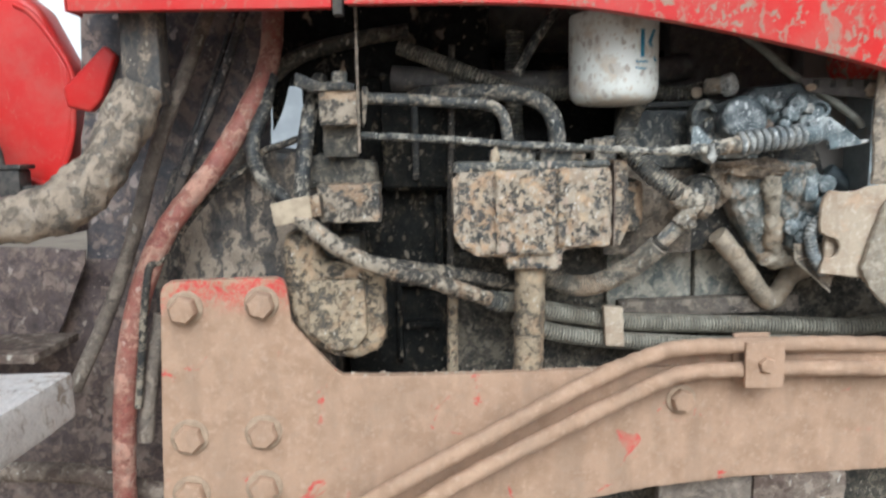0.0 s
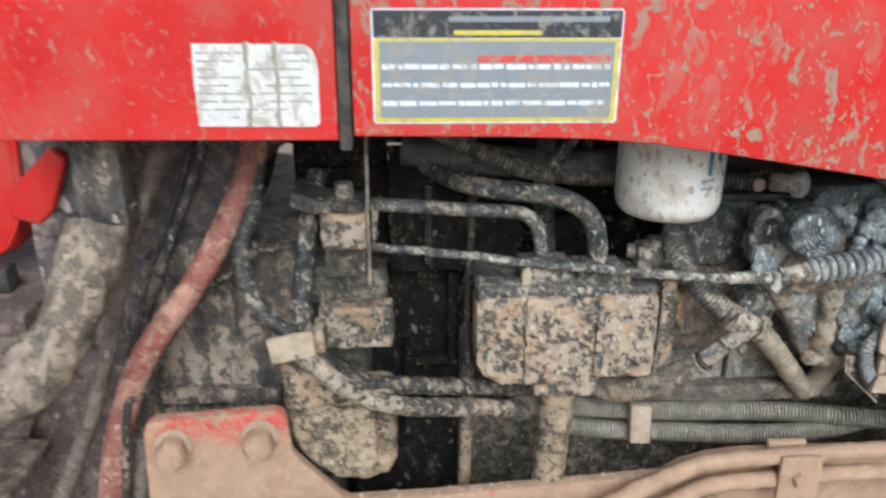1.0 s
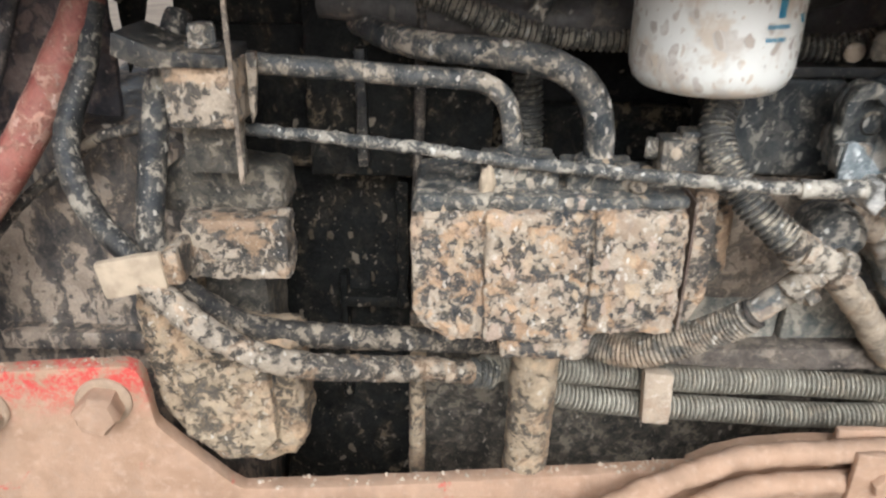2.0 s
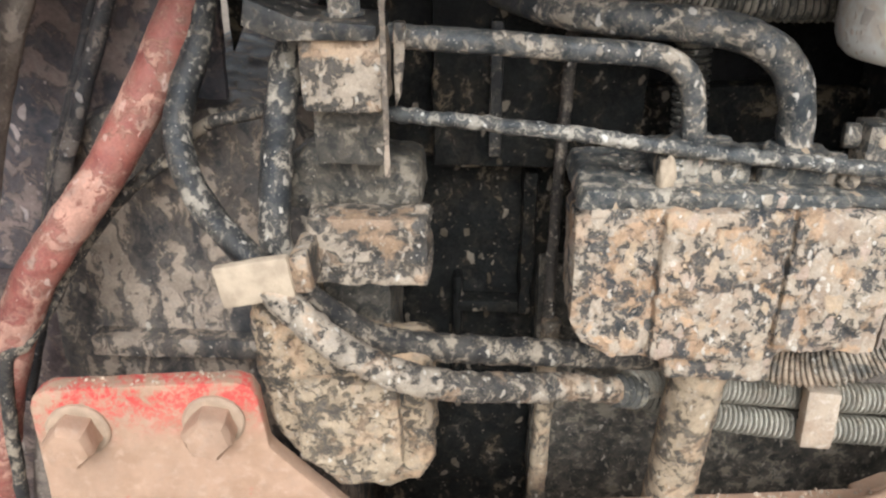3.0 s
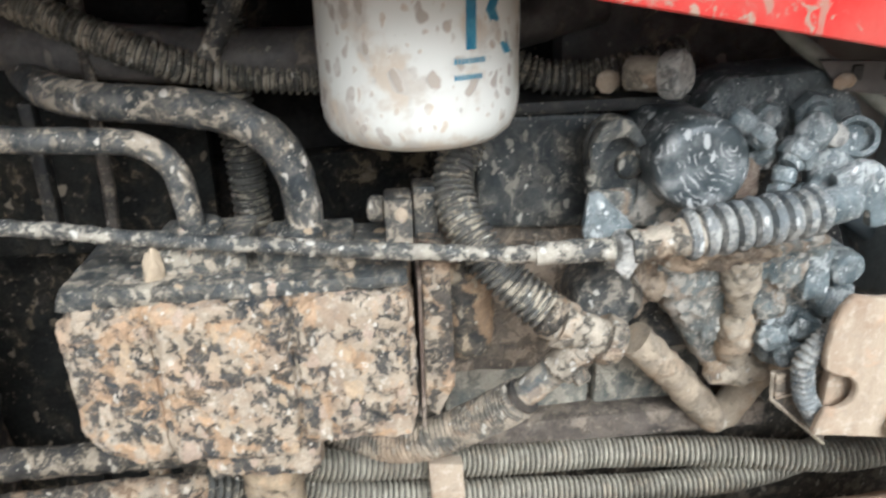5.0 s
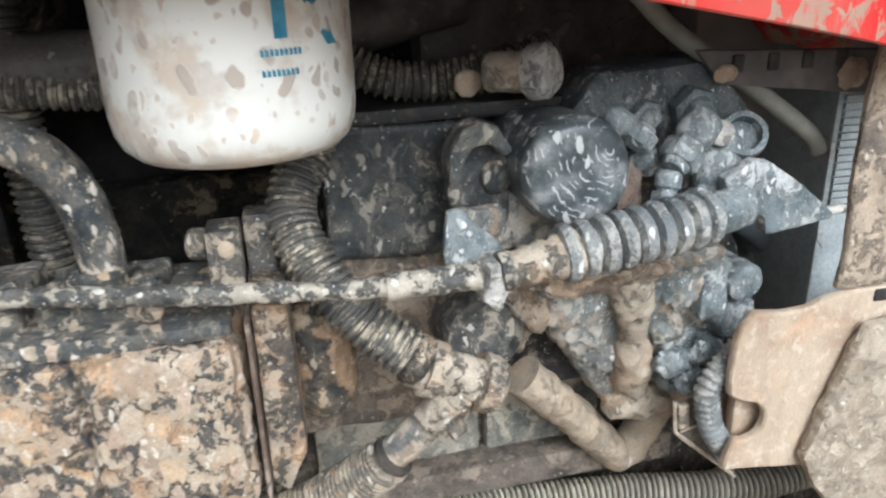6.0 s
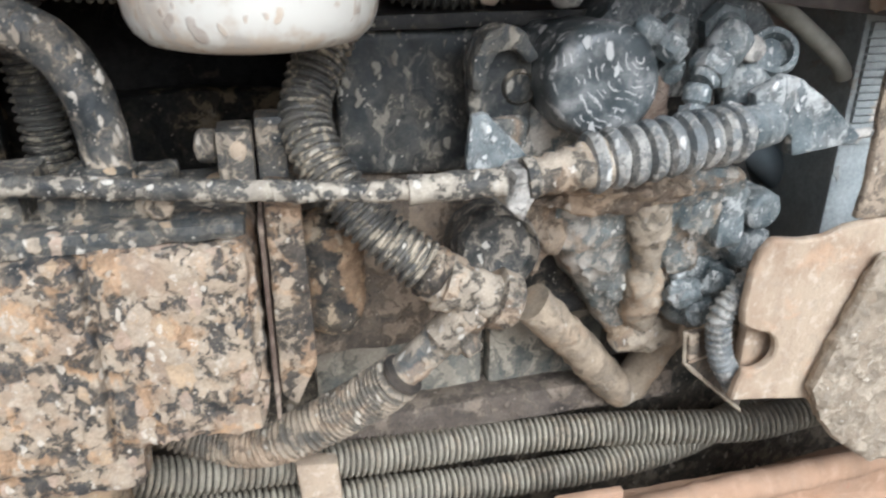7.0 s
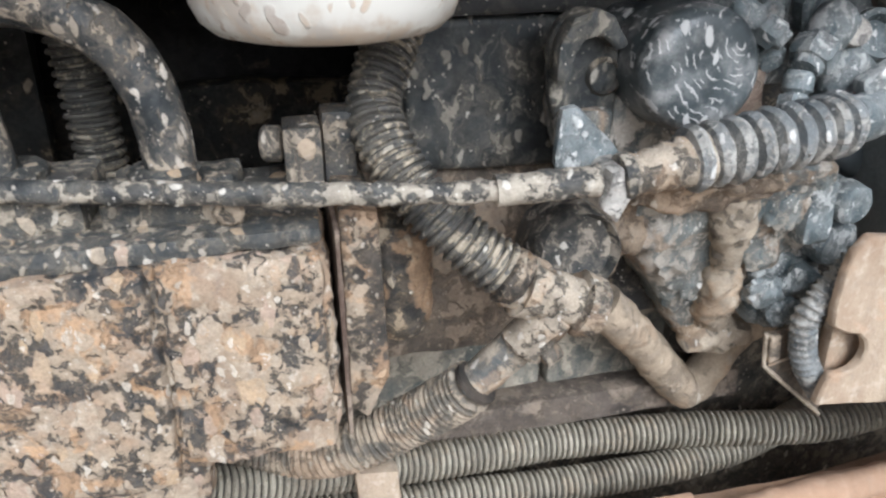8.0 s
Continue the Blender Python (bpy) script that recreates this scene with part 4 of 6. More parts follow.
part("rear_section", crusted(block(0.2335, 0.2915, 0.9685, 1.02, 0.9675, 1.0540, 0.005), 0.0028, 105.0, 0.0036), M_CAKE, pump)
part("lower_boss", crusted(block(0.178, 0.240, 0.975, 1.03, 0.941, 0.964, 0.006, 3), 0.003, 90.0, 0.0036), M_CAKE, pump)
part("end_flange", crusted(prism([(0.299, 0.972), (0.306, 0.965), (0.316, 0.985), (0.314, 1.06), (0.299, 1.062)], 0.988, 1.07, 0.002), 0.0009, 70.0, 0.006), M_CAKE_LIGHT, pump)
part("end_flange", crusted(block(0.2965, 0.2985, 0.978, 1.05, 0.966, 1.058, 0.0008), 0.0004, 70.0, 0.008), M_RUST, pump)
part("top_plate", crusted(prism([(0.1185, 1.0500), (0.292, 1.0545), (0.292, 1.0615), (0.122, 1.0620)], 0.9735, 1.05, 0.0035, 2), 0.0016, 90.0, 0.004), M_PUMP_TOP, pump, "dark top of the pump casting, mostly free of mud")
for x0, x1, z1 in ((0.163, 0.212, 1.0755), (0.2165, 0.264, 1.0715)):
    port = part("port_flange", crusted(block(x0, x1, 0.988, 1.032, 1.060, z1, 0.003, 2), 0.0014, 110.0, 0.004), M_PUMP_TOP, pump, "dark bolted port flange")
    part("port_collar", crusted(lathe(((x0 + x1) / 2 - 0.003, 1.010, z1 - 0.002), (0, 0, 1), [(0.0135, 0), (0.0135, 0.006), (0.011, 0.008)], 18), 0.0008, 120.0, 0.005), M_PUMP_TOP, port)
    for x in (x0 + 0.0065, x1 - 0.0065):
        part("port_bolt", crusted(hex_head((x, 0.996, z1 - 0.001), (0, 0, 1), 0.0055, 0.006), 0.0006, 150.0, 0.004), M_STEEL_PIPE, port)
part("mud_bleb", crusted(lump((0.1665, 0.985, 1.066), 0.0075, 0.7, 0.6, 1.5, 0.3, 5), 0.001, 150.0, 0.003), M_CLIP, pump)
part("mud_bleb", crusted(lump((0.2605, 0.984, 1.066), 0.0055, 1.0, 0.7, 0.9, 0.3, 8), 0.001, 150.0, 0.003), M_CAKE_LIGHT, pump)
part("outlet_stub", crusted(rod((0.2070, 1.000, 0.950), (0.2055, 1.022, 0.78), 0.0175, 22), 0.0017, 80.0, 0.005), M_TAN, pump)
part("stub_collar", crusted(lathe((0.2070, 1.000, 0.951), (0.0, -0.1, -1.0), [(0.021, 0), (0.022, 0.006), (0.0185, 0.012)], 22), 0.0022, 100.0, 0.004), M_CAKE, pump)

single("mounting_plate", crusted(block(0.303, 0.412, 1.062, 1.075, 0.945, 1.055, 0.003), 0.002, 50.0, 0.008), M_BROWN, "brown muddy mounting plate behind the pump", "mounting plate")
single("side_boss", crusted(lathe((0.3265, 1.040, 0.981), (0.02, 0.02, 1), [(0.012, -0.004), (0.0160, 0.002), (0.0175, 0.010), (0.0175, 0.046), (0.0150, 0.054), (0.008, 0.057)], 26), 0.0024, 110.0, 0.0035), M_BOSS, "rounded muddy boss beside the pump flange", "boss")


# ---------------------------------------------------------------- starter and its cables
starter = thing("starter_motor", "starter motor housing thick with beige mud", "starter motor", (-0.01, 1.0, 0.845))
part("body", crusted(prism([(-0.071, 0.987), (-0.032, 0.992), (-0.030, 0.955), (0.040, 0.952), (0.041, 0.87), (0.034, 0.852), (0.008, 0.842), (-0.022, 0.846), (-0.046, 0.862), (-0.064, 0.89), (-0.070, 0.935)], 0.978, 1.022, 0.011, 3), 0.003, 70.0, 0.0042), M_STARTER, starter)
part("rear_body", crusted(block(-0.055, 0.012, 1.02, 1.08, 0.86, 0.98, 0.008), 0.002, 60.0, 0.008), M_DIRTY, starter)
part("front_pad", crusted(prism([(-0.045, 0.935), (0.020, 0.937), (0.022, 0.875), (0.008, 0.855), (-0.020, 0.856), (-0.044, 0.875)], 0.968, 0.985, 0.005, 2), 0.0022, 80.0, 0.004), M_TAN, starter)
part("solenoid", crusted(block(-0.030, 0.039, 0.979, 1.004, 0.998, 1.041, 0.004), 0.0028, 90.0, 0.004), M_CAKE_LIGHT, starter)
part("solenoid_rear", crusted(block(-0.028, 0.016, 1.002, 1.06, 0.995, 1.04, 0.004), 0.001, 90.0, 0.008), M_DIRTY, starter)
part("solenoid_cap", crusted(prism([(-0.05, 1.035), (0.034, 1.036), (0.032, 1.064), (-0.03, 1.075), (-0.05, 1.06)], 1.003, 1.045, 0.006), 0.002, 60.0, 0.006), M_DIRTY, starter)
part("mud_patch", lump((0.009, 1.026, 1.045), 0.012, 1.2, 0.6, 0.7, 0.3, 2), M_MUD, starter)

cable_clip = thing("cable_clip", "wide beige mud-coated metal clip round two hoses", "clip", (-0.055, 0.955, 1.0))
part("strap", crusted(prism([(-0.0765, 1.0225), (-0.034, 1.0305), (-0.031, 1.006), (-0.072, 0.997)], 0.950, 0.957, 0.0025), 0.0009, 60.0, 0.006), M_CLIP, cable_clip)
part("strap_return", crusted(prism([(-0.034, 1.0295), (-0.024, 1.032), (-0.022, 1.008), (-0.032, 1.007)], 0.952, 0.985, 0.002), 0.0008, 60.0, 0.006), M_CAKE_LIGHT, cable_clip)

hose_a = thing("rubber_hose", "black rubber hose splashed with mud, held in the clip", "hose", (-0.064, 0.968, 1.026), "hoses in the clip")
part("upper_length", sweep([(-0.088, 1.04, 1.165), (-0.094, 1.022, 1.125), (-0.102, 1.008, 1.098), (-0.103, 0.998, 1.076), (-0.090, 0.984, 1.048), (-0.064, 0.968, 1.026), (-0.052, 0.967, 1.012)], 0.0082, 14, 0.004, 0.0011, 140.0), M_HOSE, hose_a)
part("lower_length", sweep([(-0.054, 0.962, 1.014), (-0.042, 0.957, 1.003), (-0.024, 0.950, 0.989), (-0.0074, 0.946, 0.977), (0.0225, 0.947, 0.960), (0.0533, 0.958, 0.9455), (0.0867, 0.973, 0.9345), (0.1238, 0.998, 0.9177), (0.152, 1.015, 0.9045), (0.166, 1.021, 0.8985)], 0.0092, 16, 0.003, 0.0017, 150.0), M_HOSE_CAKED, hose_a, "mud-coated lower length of the hose")
hose_b = thing("rubber_hose", "black rubber hose splashed with mud, held in the clip", "hose", (-0.045, 0.970, 1.034), "hoses in the clip")
part("upper_length", sweep([(-0.030, 1.03, 1.160), (-0.036, 1.004, 1.128), (-0.041, 0.992, 1.097), (-0.044, 0.982, 1.065), (-0.045, 0.970, 1.034), (-0.042, 0.972, 1.018)], 0.0088, 14, 0.004, 0.0011, 140.0), M_HOSE, hose_b)
part("lower_length", sweep([(-0.042, 0.972, 1.018), (-0.036, 0.974, 1.000), (-0.018, 0.980, 0.977), (0.012, 0.988, 0.955), (0.062, 1.000, 0.943), (0.132, 1.018, 0.930), (0.19, 1.035, 0.918)], 0.0092, 16, 0.003, 0.0016, 150.0), M_HOSE_MUD, hose_b)
single("hose_connector", crusted(sweep([(0.160, 1.018, 0.9015), (0.178, 1.027, 0.8935)], ringed(0.0118, 0.0052, 0.0030), 18, 0.0008), 0.0006, 150.0, 0.02), M_CONDUIT_DARK, "dark ribbed hose connector at the end of the hose", "connector")
single("thin_hose", sweep([(-0.040, 1.012, 1.096), (-0.070, 1.022, 1.087), (-0.100, 1.030, 1.077), (-0.124, 1.03, 1.0566), (-0.1543, 1.02, 1.0339), (-0.1777, 1.0, 1.0043), (-0.1941, 0.985, 0.9765), (-0.2028, 0.965, 0.9606), (-0.2138, 0.955, 0.9427), (-0.232, 0.952, 0.80)], 0.0042, 10, 0.005, 0.0008, 150.0), M_HOSE_MUD, "thin muddy cable crossing behind the thicker hoses", "cable")


# ---------------------------------------------------------------- bracket with terminal box
terminal = thing("terminal_box", "small muddy terminal box on a bracket", "terminal box", (-0.005, 0.985, 1.09))
part("box_body", crusted(block(-0.0225, 0.0185, 0.966, 1.005, 1.104, 1.142, 0.003), 0.0018, 90.0, 0.004), M_CAKE_LIGHT, terminal)
part("box_cover", crusted(prism([(-0.048, 1.147), (-0.030, 1.140), (0.017, 1.1405), (0.0175, 1.1475), (-0.02, 1.150), (-0.045, 1.160)], 0.962, 1.01, 0.0015), 0.0007, 90.0, 0.006), M_IRON, terminal)
part("cap_nut", hex_head((-0.002, 0.985, 1.149), (0, 0, 1), 0.009, 0.013), M_STEEL_PIPE, terminal)
part("lower_plate", crusted(block(-0.022, 0.016, 0.985, 0.992, 1.070, 1.108, 0.002), 0.0012, 80.0, 0.006), M_DIRTY, terminal)
strip = dense(block(0.0195, 0.0221, 0.957, 0.985, 1.074, 1.30, 0.0006, 1), 0.008)
for v in strip.verts:
    v.co.y = 0.957 + (v.co.y - 0.957) * min(1.0, 0.3 + 0.7 * (v.co.z - 1.074) / 0.05) * (0.10 if v.co.z < 1.20 else 0.3)
part("strip", crusted(strip, 0.0008, 140.0, 0.006), M_FOOT, terminal, "upright steel strip furred with dust")
part("strip_back", crusted(prism([(0.0225, 1.102), (0.0250, 1.108), (0.0285, 1.134), (0.0285, 1.146), (0.0225, 1.146)], 0.983, 0.989, 0.0015), 0.0010, 80.0, 0.004), M_CAKE_LIGHT, terminal)

# ---------------------------------------------------------------- steel pipes, wire and rod
single("coolant_pipe", sweep([(0.0, 1.010, 1.1365), (0.03, 1.006, 1.1345), (0.077, 1.004, 1.1320), (0.116, 1.004, 1.1290), (0.148, 1.005, 1.1270), (0.164, 1.006, 1.1240), (0.1755, 1.006, 1.1160), (0.1805, 1.006, 1.104), (0.183, 1.005, 1.085), (0.184, 1.005, 1.066)], 0.0066, 16, 0.004, 0.0006, 160.0), M_STEEL_PIPE, "dark bent steel pipe spotted with mud", "pipe", "bent pipes above the pump")
single("coolant_pipe", sweep([(0.062, 1.125, 1.150), (0.085, 1.085, 1.145), (0.110, 1.052, 1.142), (0.142, 1.032, 1.1405), (0.180, 1.022, 1.139), (0.206, 1.017, 1.1345), (0.2245, 1.014, 1.1245), (0.2345, 1.013, 1.110), (0.239, 1.012, 1.090), (0.240, 1.010, 1.066)], 0.0098, 18, 0.004, 0.0008, 140.0), M_STEEL_PIPE, "dark bent steel pipe spotted with mud", "pipe", "bent pipes above the pump")
single("support_rod", sweep([(0.1225, 1.074, 1.20), (0.1215, 1.073, 1.13), (0.120, 1.072, 1.083), (0.119, 1.071, 1.054), (0.1175, 1.068, 1.00), (0.117, 1.064, 0.93)], 0.0040, 10, 0.005, 0.0010, 200.0), M_RODDARK, "upright dark rod behind the bent pipes, spotted with mud", "rod")

throttle = thing("throttle_rod", "thin muddy throttle rod ending in a ribbed rubber boot", "control rod", (0.2, 0.98, 1.07))
part("rod", sweep([(0.005, 1.005, 1.0945), (0.118, 0.992, 1.0870), (0.172, 0.986, 1.0815), (0.266, 0.978, 1.0750), (0.325, 0.974, 1.0710), (0.362, 0.972, 1.0700), (0.394, 0.970, 1.0715)], 0.0042, 14, 0.003, 0.0014, 190.0), M_ROD_MUD, throttle)
part("rod_sleeve", sweep([(0.355, 0.972, 1.0700), (0.375, 0.971, 1.0707), (0.394, 0.970, 1.0715)], 0.0060, 14, 0.003, 0.0010, 200.0), M_ROD_MUD, throttle)
part("boot_neck", sweep([(0.405, 0.970, 1.0722), (0.420, 0.970, 1.0745), (0.436, 0.971, 1.0770)], lambda s: 0.0075 + s * 0.10 + 0.0006 * math.sin(s * 900), 18, 0.002, 0.0014, 160.0), M_JOINT, throttle)
ridged_hose("boot", throttle, [(0.432, 0.971, 1.0765), (0.460, 0.972, 1.0800), (0.485, 0.975, 1.0825), (0.506, 0.980, 1.0840)], 0.0134, 0.0080, 0.0050, M_HOSE_GROOVE_SHADE, M_BOOT, 0.90, 0.0009, "grey ribbed rubber boot, muddy", 24)
part("boot_end", crusted(rod((0.503, 0.979, 1.0835), (0.522, 0.985, 1.0850), 0.010, 16), 0.001, 120.0, 0.005), M_UNION, throttle)
stop = thing("cable_stop", "muddy folded steel stop plate holding the rod end", "bracket", (0.395, 0.985, 1.06))
part("stop_plate", crusted(prism([(0.3830, 1.0955), (0.3885, 1.0965), (0.402, 1.084), (0.4125, 1.071), (0.410, 1.060), (0.400, 1.055), (0.386, 1.064), (0.381, 1.074)], 0.982, 0.987, 0.0015), 0.0010, 90.0, 0.004), M_UNION, stop)
part("stop_fold", crusted(prism([(0.3965, 1.076), (0.4035, 1.078), (0.4060, 1.064), (0.401, 1.054), (0.394, 1.061)], 0.964, 0.984, 0.003, 2), 0.0018, 130.0, 0.0028), M_WHITE_MUD, stop)
part("rod_nut", crusted(lathe((0.402, 0.970, 1.0722), (1, 0, 0.12), [(0.0085, 0), (0.0090, 0.001), (0.0090, 0.004), (0.0078, 0.005)], 18), 0.0008, 150.0, 0.003), M_ROD_MUD, stop)


# ---------------------------------------------------------------- fuel filter
filt = thing("fuel_filter", "white spin-on fuel filter with mud spots and blue print", "filter", (0.3025, 1.014, 1.1225))
R = 0.0492
canister = part("canister", lathe((0.3025, 1.014, 1.1225), (0, 0, 1), [(R * 0.40, -0.0015), (R * 0.70, 0.0), (R * 0.84, 0.0018), (R * 0.93, 0.0058), (R * 0.98, 0.0115), (R, 0.018), (R, 0.090), (R * 1.01, 0.093), (R * 0.98, 0.098)], 64), M_FILTER, filt)
part("filter_head", lathe((0.3025, 1.014, 1.225), (0, 0, 1), [(R * 0.9, 0), (R * 1.05, 0.004), (R * 1.05, 0.03), (R * 0.6, 0.035)], 40), M_IRON, filt)


def wrapped(points, lift=0.0003):
    """A printed shape laid round the canister: (degrees round, z) corners."""
    b = bmesh.new()
    n = 8
    (a0, z0), (a1, z1), (a2, z2), (a3, z3) = points
    rows = []
    for lift_now in (lift, -0.0005):
        row = []
        for i in range(n + 1):
            t = i / n
            for aa, ab, za, zb in ((a0, a1, z0, z1), (a3, a2, z3, z2)):
                a = radians(aa + (ab - aa) * t)
                row.append(b.verts.new((0.3025 + (R + lift_now) * math.sin(a), 1.014 - (R + lift_now) * math.cos(a), za + (zb - za) * t)))
        rows.append(row)
    for i in range(n):
        o = rows[0]
        b.faces.new((o[2 * i], o[2 * i + 2], o[2 * i + 3], o[2 * i + 1]))
    return b


for corners in ([(22, 1.199), (28, 1.199), (28, 1.170), (22, 1.170)], [(44, 1.200), (51, 1.200), (41, 1.186), (34, 1.186)], [(34, 1.186), (41, 1.186), (56, 1.166), (49, 1.166)]):
    part("blue_print", wrapped(corners), M_BLUE, canister)
for z, first, last in ((1.1650, 15.5, 33), (1.1580, 15.5, 31)):
    a = first
    while a < last:
        part("small_print", wrapped([(a, z + 0.0018), (a + 1.5, z + 0.0010), (a + 1.5, z - 0.0009), (a, z - 0.0009)]), M_BLUE, canister)
        a += 2.1


# ---------------------------------------------------------------- conduits and hoses
for pts, r in (([(0.172, 1.030, 0.8965), (0.205, 1.052, 0.888), (0.240, 1.062, 0.876), (0.306, 1.074, 0.863), (0.3488, 1.080, 0.8560), (0.4003, 1.084, 0.8524), (0.4412, 1.087, 0.8500), (0.5205, 1.081, 0.8485), (0.565, 1.073, 0.8480), (0.613, 1.067, 0.8475), (0.66, 1.065, 0.8540), (0.74, 1.066, 0.860)], 0.0120),
               ([(0.195, 1.058, 0.866), (0.246, 1.064, 0.848), (0.306, 1.068, 0.8375), (0.3619, 1.072, 0.832), (0.4358, 1.073, 0.8265), (0.505, 1.074, 0.8260), (0.555, 1.078, 0.8285), (0.592, 1.088, 0.8300), (0.64, 1.106, 0.829)], 0.0114)):
    conduit = thing("wiring_conduit", "grey ribbed plastic wiring conduit dusted with mud", "conduit", (pts[3][0], pts[3][1], pts[3][2]), "ribbed conduits along the block")
    ridged_hose("tube", conduit, pts, r, 0.0041, 0.0026, M_GROOVE_SHADE, M_CONDUIT, 0.66, 0.0004)
single("conduit_clip", crusted(prism([(0.301, 0.885), (0.3255, 0.882), (0.3275, 0.832), (0.304, 0.834)], 1.046, 1.058, 0.003), 0.001, 70.0, 0.006), M_MUD, "flat muddy strap clip round both conduits", "clip")

return_hose = thing("return_hose", "ribbed protective sleeve over the muddy pump return hose", "hose", (0.29, 1.03, 0.92))
ridged_hose("sleeve", return_hose, [(0.228, 1.052, 0.928), (0.245, 1.050, 0.916), (0.262, 1.045, 0.911), (0.283, 1.034, 0.9125), (0.3042, 1.025, 0.9220), (0.3275, 1.020, 0.9355), (0.345, 1.010, 0.952), (0.356, 1.002, 0.9655)], 0.0130, 0.0036, 0.0018, M_SLEEVE_GROOVE_SHADE, M_SLEEVE, 0.66, 0.0006)
# Solid black disc in place of the shaded opening.
part("sleeve_mouth_shade", lathe((0.3555, 1.0012, 0.9655), (0.62, -0.24, 0.74), [(0.0112, 0), (0.0112, 0.0022)], 20), M_BLACK, return_hose, "black disc for the shade in the sleeve mouth")
part("inner_hose", crusted(rod((0.350, 1.006, 0.958), (0.384, 0.996, 0.996), 0.0088, 18), 0.0013, 120.0, 0.0035), M_GREY_HOSE, return_hose, "grey mud-spotted hose inside the sleeve")
joint = thing("hose_joint", "mud-caked hose joint with two branches", "fitting", (0.39, 0.995, 0.98))
part("joint_body", crusted(rod((0.366, 0.992, 1.0225), (0.408, 0.990, 1.004), 0.0105, 16), 0.0028, 110.0, 0.0035), M_JOINT, joint)
part("joint_branch", crusted(rod((0.374, 0.994, 0.986), (0.390, 0.992, 1.006), 0.0105, 16), 0.0026, 120.0, 0.0035), M_JOINT, joint)
part("hose_band", crusted(lathe((0.372, 0.991, 1.020), (0.9, 0, -0.42), [(0.0135, 0), (0.0135, 0.008), (0.012, 0.009)], 20), 0.0016, 130.0, 0.004), M_JOINT, joint)
part("hose_band", crusted(lathe((0.397, 0.990, 1.009), (0.9, 0, -0.42), [(0.0145, 0), (0.0145, 0.008), (0.012, 0.010)], 20), 0.002, 130.0, 0.004), M_JOINT, joint)
part("band_screw", crusted(rod((0.381, 0.984, 0.986), (0.389, 0.986, 0.990), 0.0045, 12), 0.0008, 150.0, 0.003), M_JOINT, joint)
ribbed_hose = thing("ribbed_hose", "muddy grey ribbed hose running down to the joint", "hose", (0.345, 1.02, 1.06))
ridged_hose("hose", ribbed_hose, [(0.345, 1.058, 1.135), (0.330, 1.046, 1.112), (0.3205, 1.034, 1.092), (0.3215, 1.022, 1.077), (0.331, 1.010, 1.060), (0.346, 1.000, 1.043), (0.358, 0.995, 1.033), (0.371, 0.991, 1.023)], 0.0122, 0.0041, 0.0024, M_HOSE_GROOVE_SHADE, M_HOSE_PALE, 0.70, 0.0008)
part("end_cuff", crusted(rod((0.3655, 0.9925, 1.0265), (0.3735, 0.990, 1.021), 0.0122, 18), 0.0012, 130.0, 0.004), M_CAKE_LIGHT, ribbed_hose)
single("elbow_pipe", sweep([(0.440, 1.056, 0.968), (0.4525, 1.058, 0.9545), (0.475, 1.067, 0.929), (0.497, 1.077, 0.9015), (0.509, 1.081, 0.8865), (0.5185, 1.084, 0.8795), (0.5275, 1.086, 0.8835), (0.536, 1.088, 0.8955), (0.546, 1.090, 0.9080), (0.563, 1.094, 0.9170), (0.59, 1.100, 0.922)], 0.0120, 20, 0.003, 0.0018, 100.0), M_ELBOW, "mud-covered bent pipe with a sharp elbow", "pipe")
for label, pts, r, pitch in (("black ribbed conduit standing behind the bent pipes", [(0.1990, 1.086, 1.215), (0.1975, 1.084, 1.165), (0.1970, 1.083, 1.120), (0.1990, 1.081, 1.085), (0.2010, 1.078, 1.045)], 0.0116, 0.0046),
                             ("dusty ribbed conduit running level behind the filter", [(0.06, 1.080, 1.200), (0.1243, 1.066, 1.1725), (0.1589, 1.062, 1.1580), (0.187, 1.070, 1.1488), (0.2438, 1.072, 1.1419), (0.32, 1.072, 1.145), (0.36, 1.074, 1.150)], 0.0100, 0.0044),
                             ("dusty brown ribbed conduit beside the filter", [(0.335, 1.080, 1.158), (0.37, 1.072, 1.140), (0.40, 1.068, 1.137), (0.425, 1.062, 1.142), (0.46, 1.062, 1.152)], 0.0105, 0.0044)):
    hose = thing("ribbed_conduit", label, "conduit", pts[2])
    ridged_hose("tube", hose, pts, r, pitch, 0.0020, M_GROOVE_SHADE, M_CONDUIT_MID if "level" in label else M_CONDUIT_DARK, 0.62, 0.0004)

# ---------------------------------------------------------------- relay box and covers
relay = thing("relay_box", "small dark plastic connector with a beige mud spot", "connector", (0.288, 1.025, 1.055))
part("housing", block(0.2815, 0.2965, 1.014, 1.035, 1.058, 1.0865, 0.002), M_STEEL_PIPE, relay)
part("back_housing", block(0.2975, 0.311, 1.028, 1.045, 1.052, 1.0885, 0.002), M_STEEL_PIPE, relay)
part("side_lug", rod((0.2735, 1.028, 1.0775), (0.2815, 1.026, 1.0775), 0.0074, 14), M_STEEL_PIPE, relay)
part("mud_spot", lump((0.2905, 1.0135, 1.078), 0.0036, 1.0, 0.35, 1.2, 0.2, 1), M_MUD, relay)

cover = thing("flat_cover", "flat dark engine cover speckled with mud", "engine cover", (0.37, 1.07, 1.05))
part("cover_plate", crusted(prism([(0.336, 1.050), (0.414, 1.048), (0.416, 1.112), (0.410, 1.119), (0.344, 1.120), (0.337, 1.114)], 1.056, 1.080, 0.004, 3), 0.0012, 50.0, 0.006), M_COVER, cover)
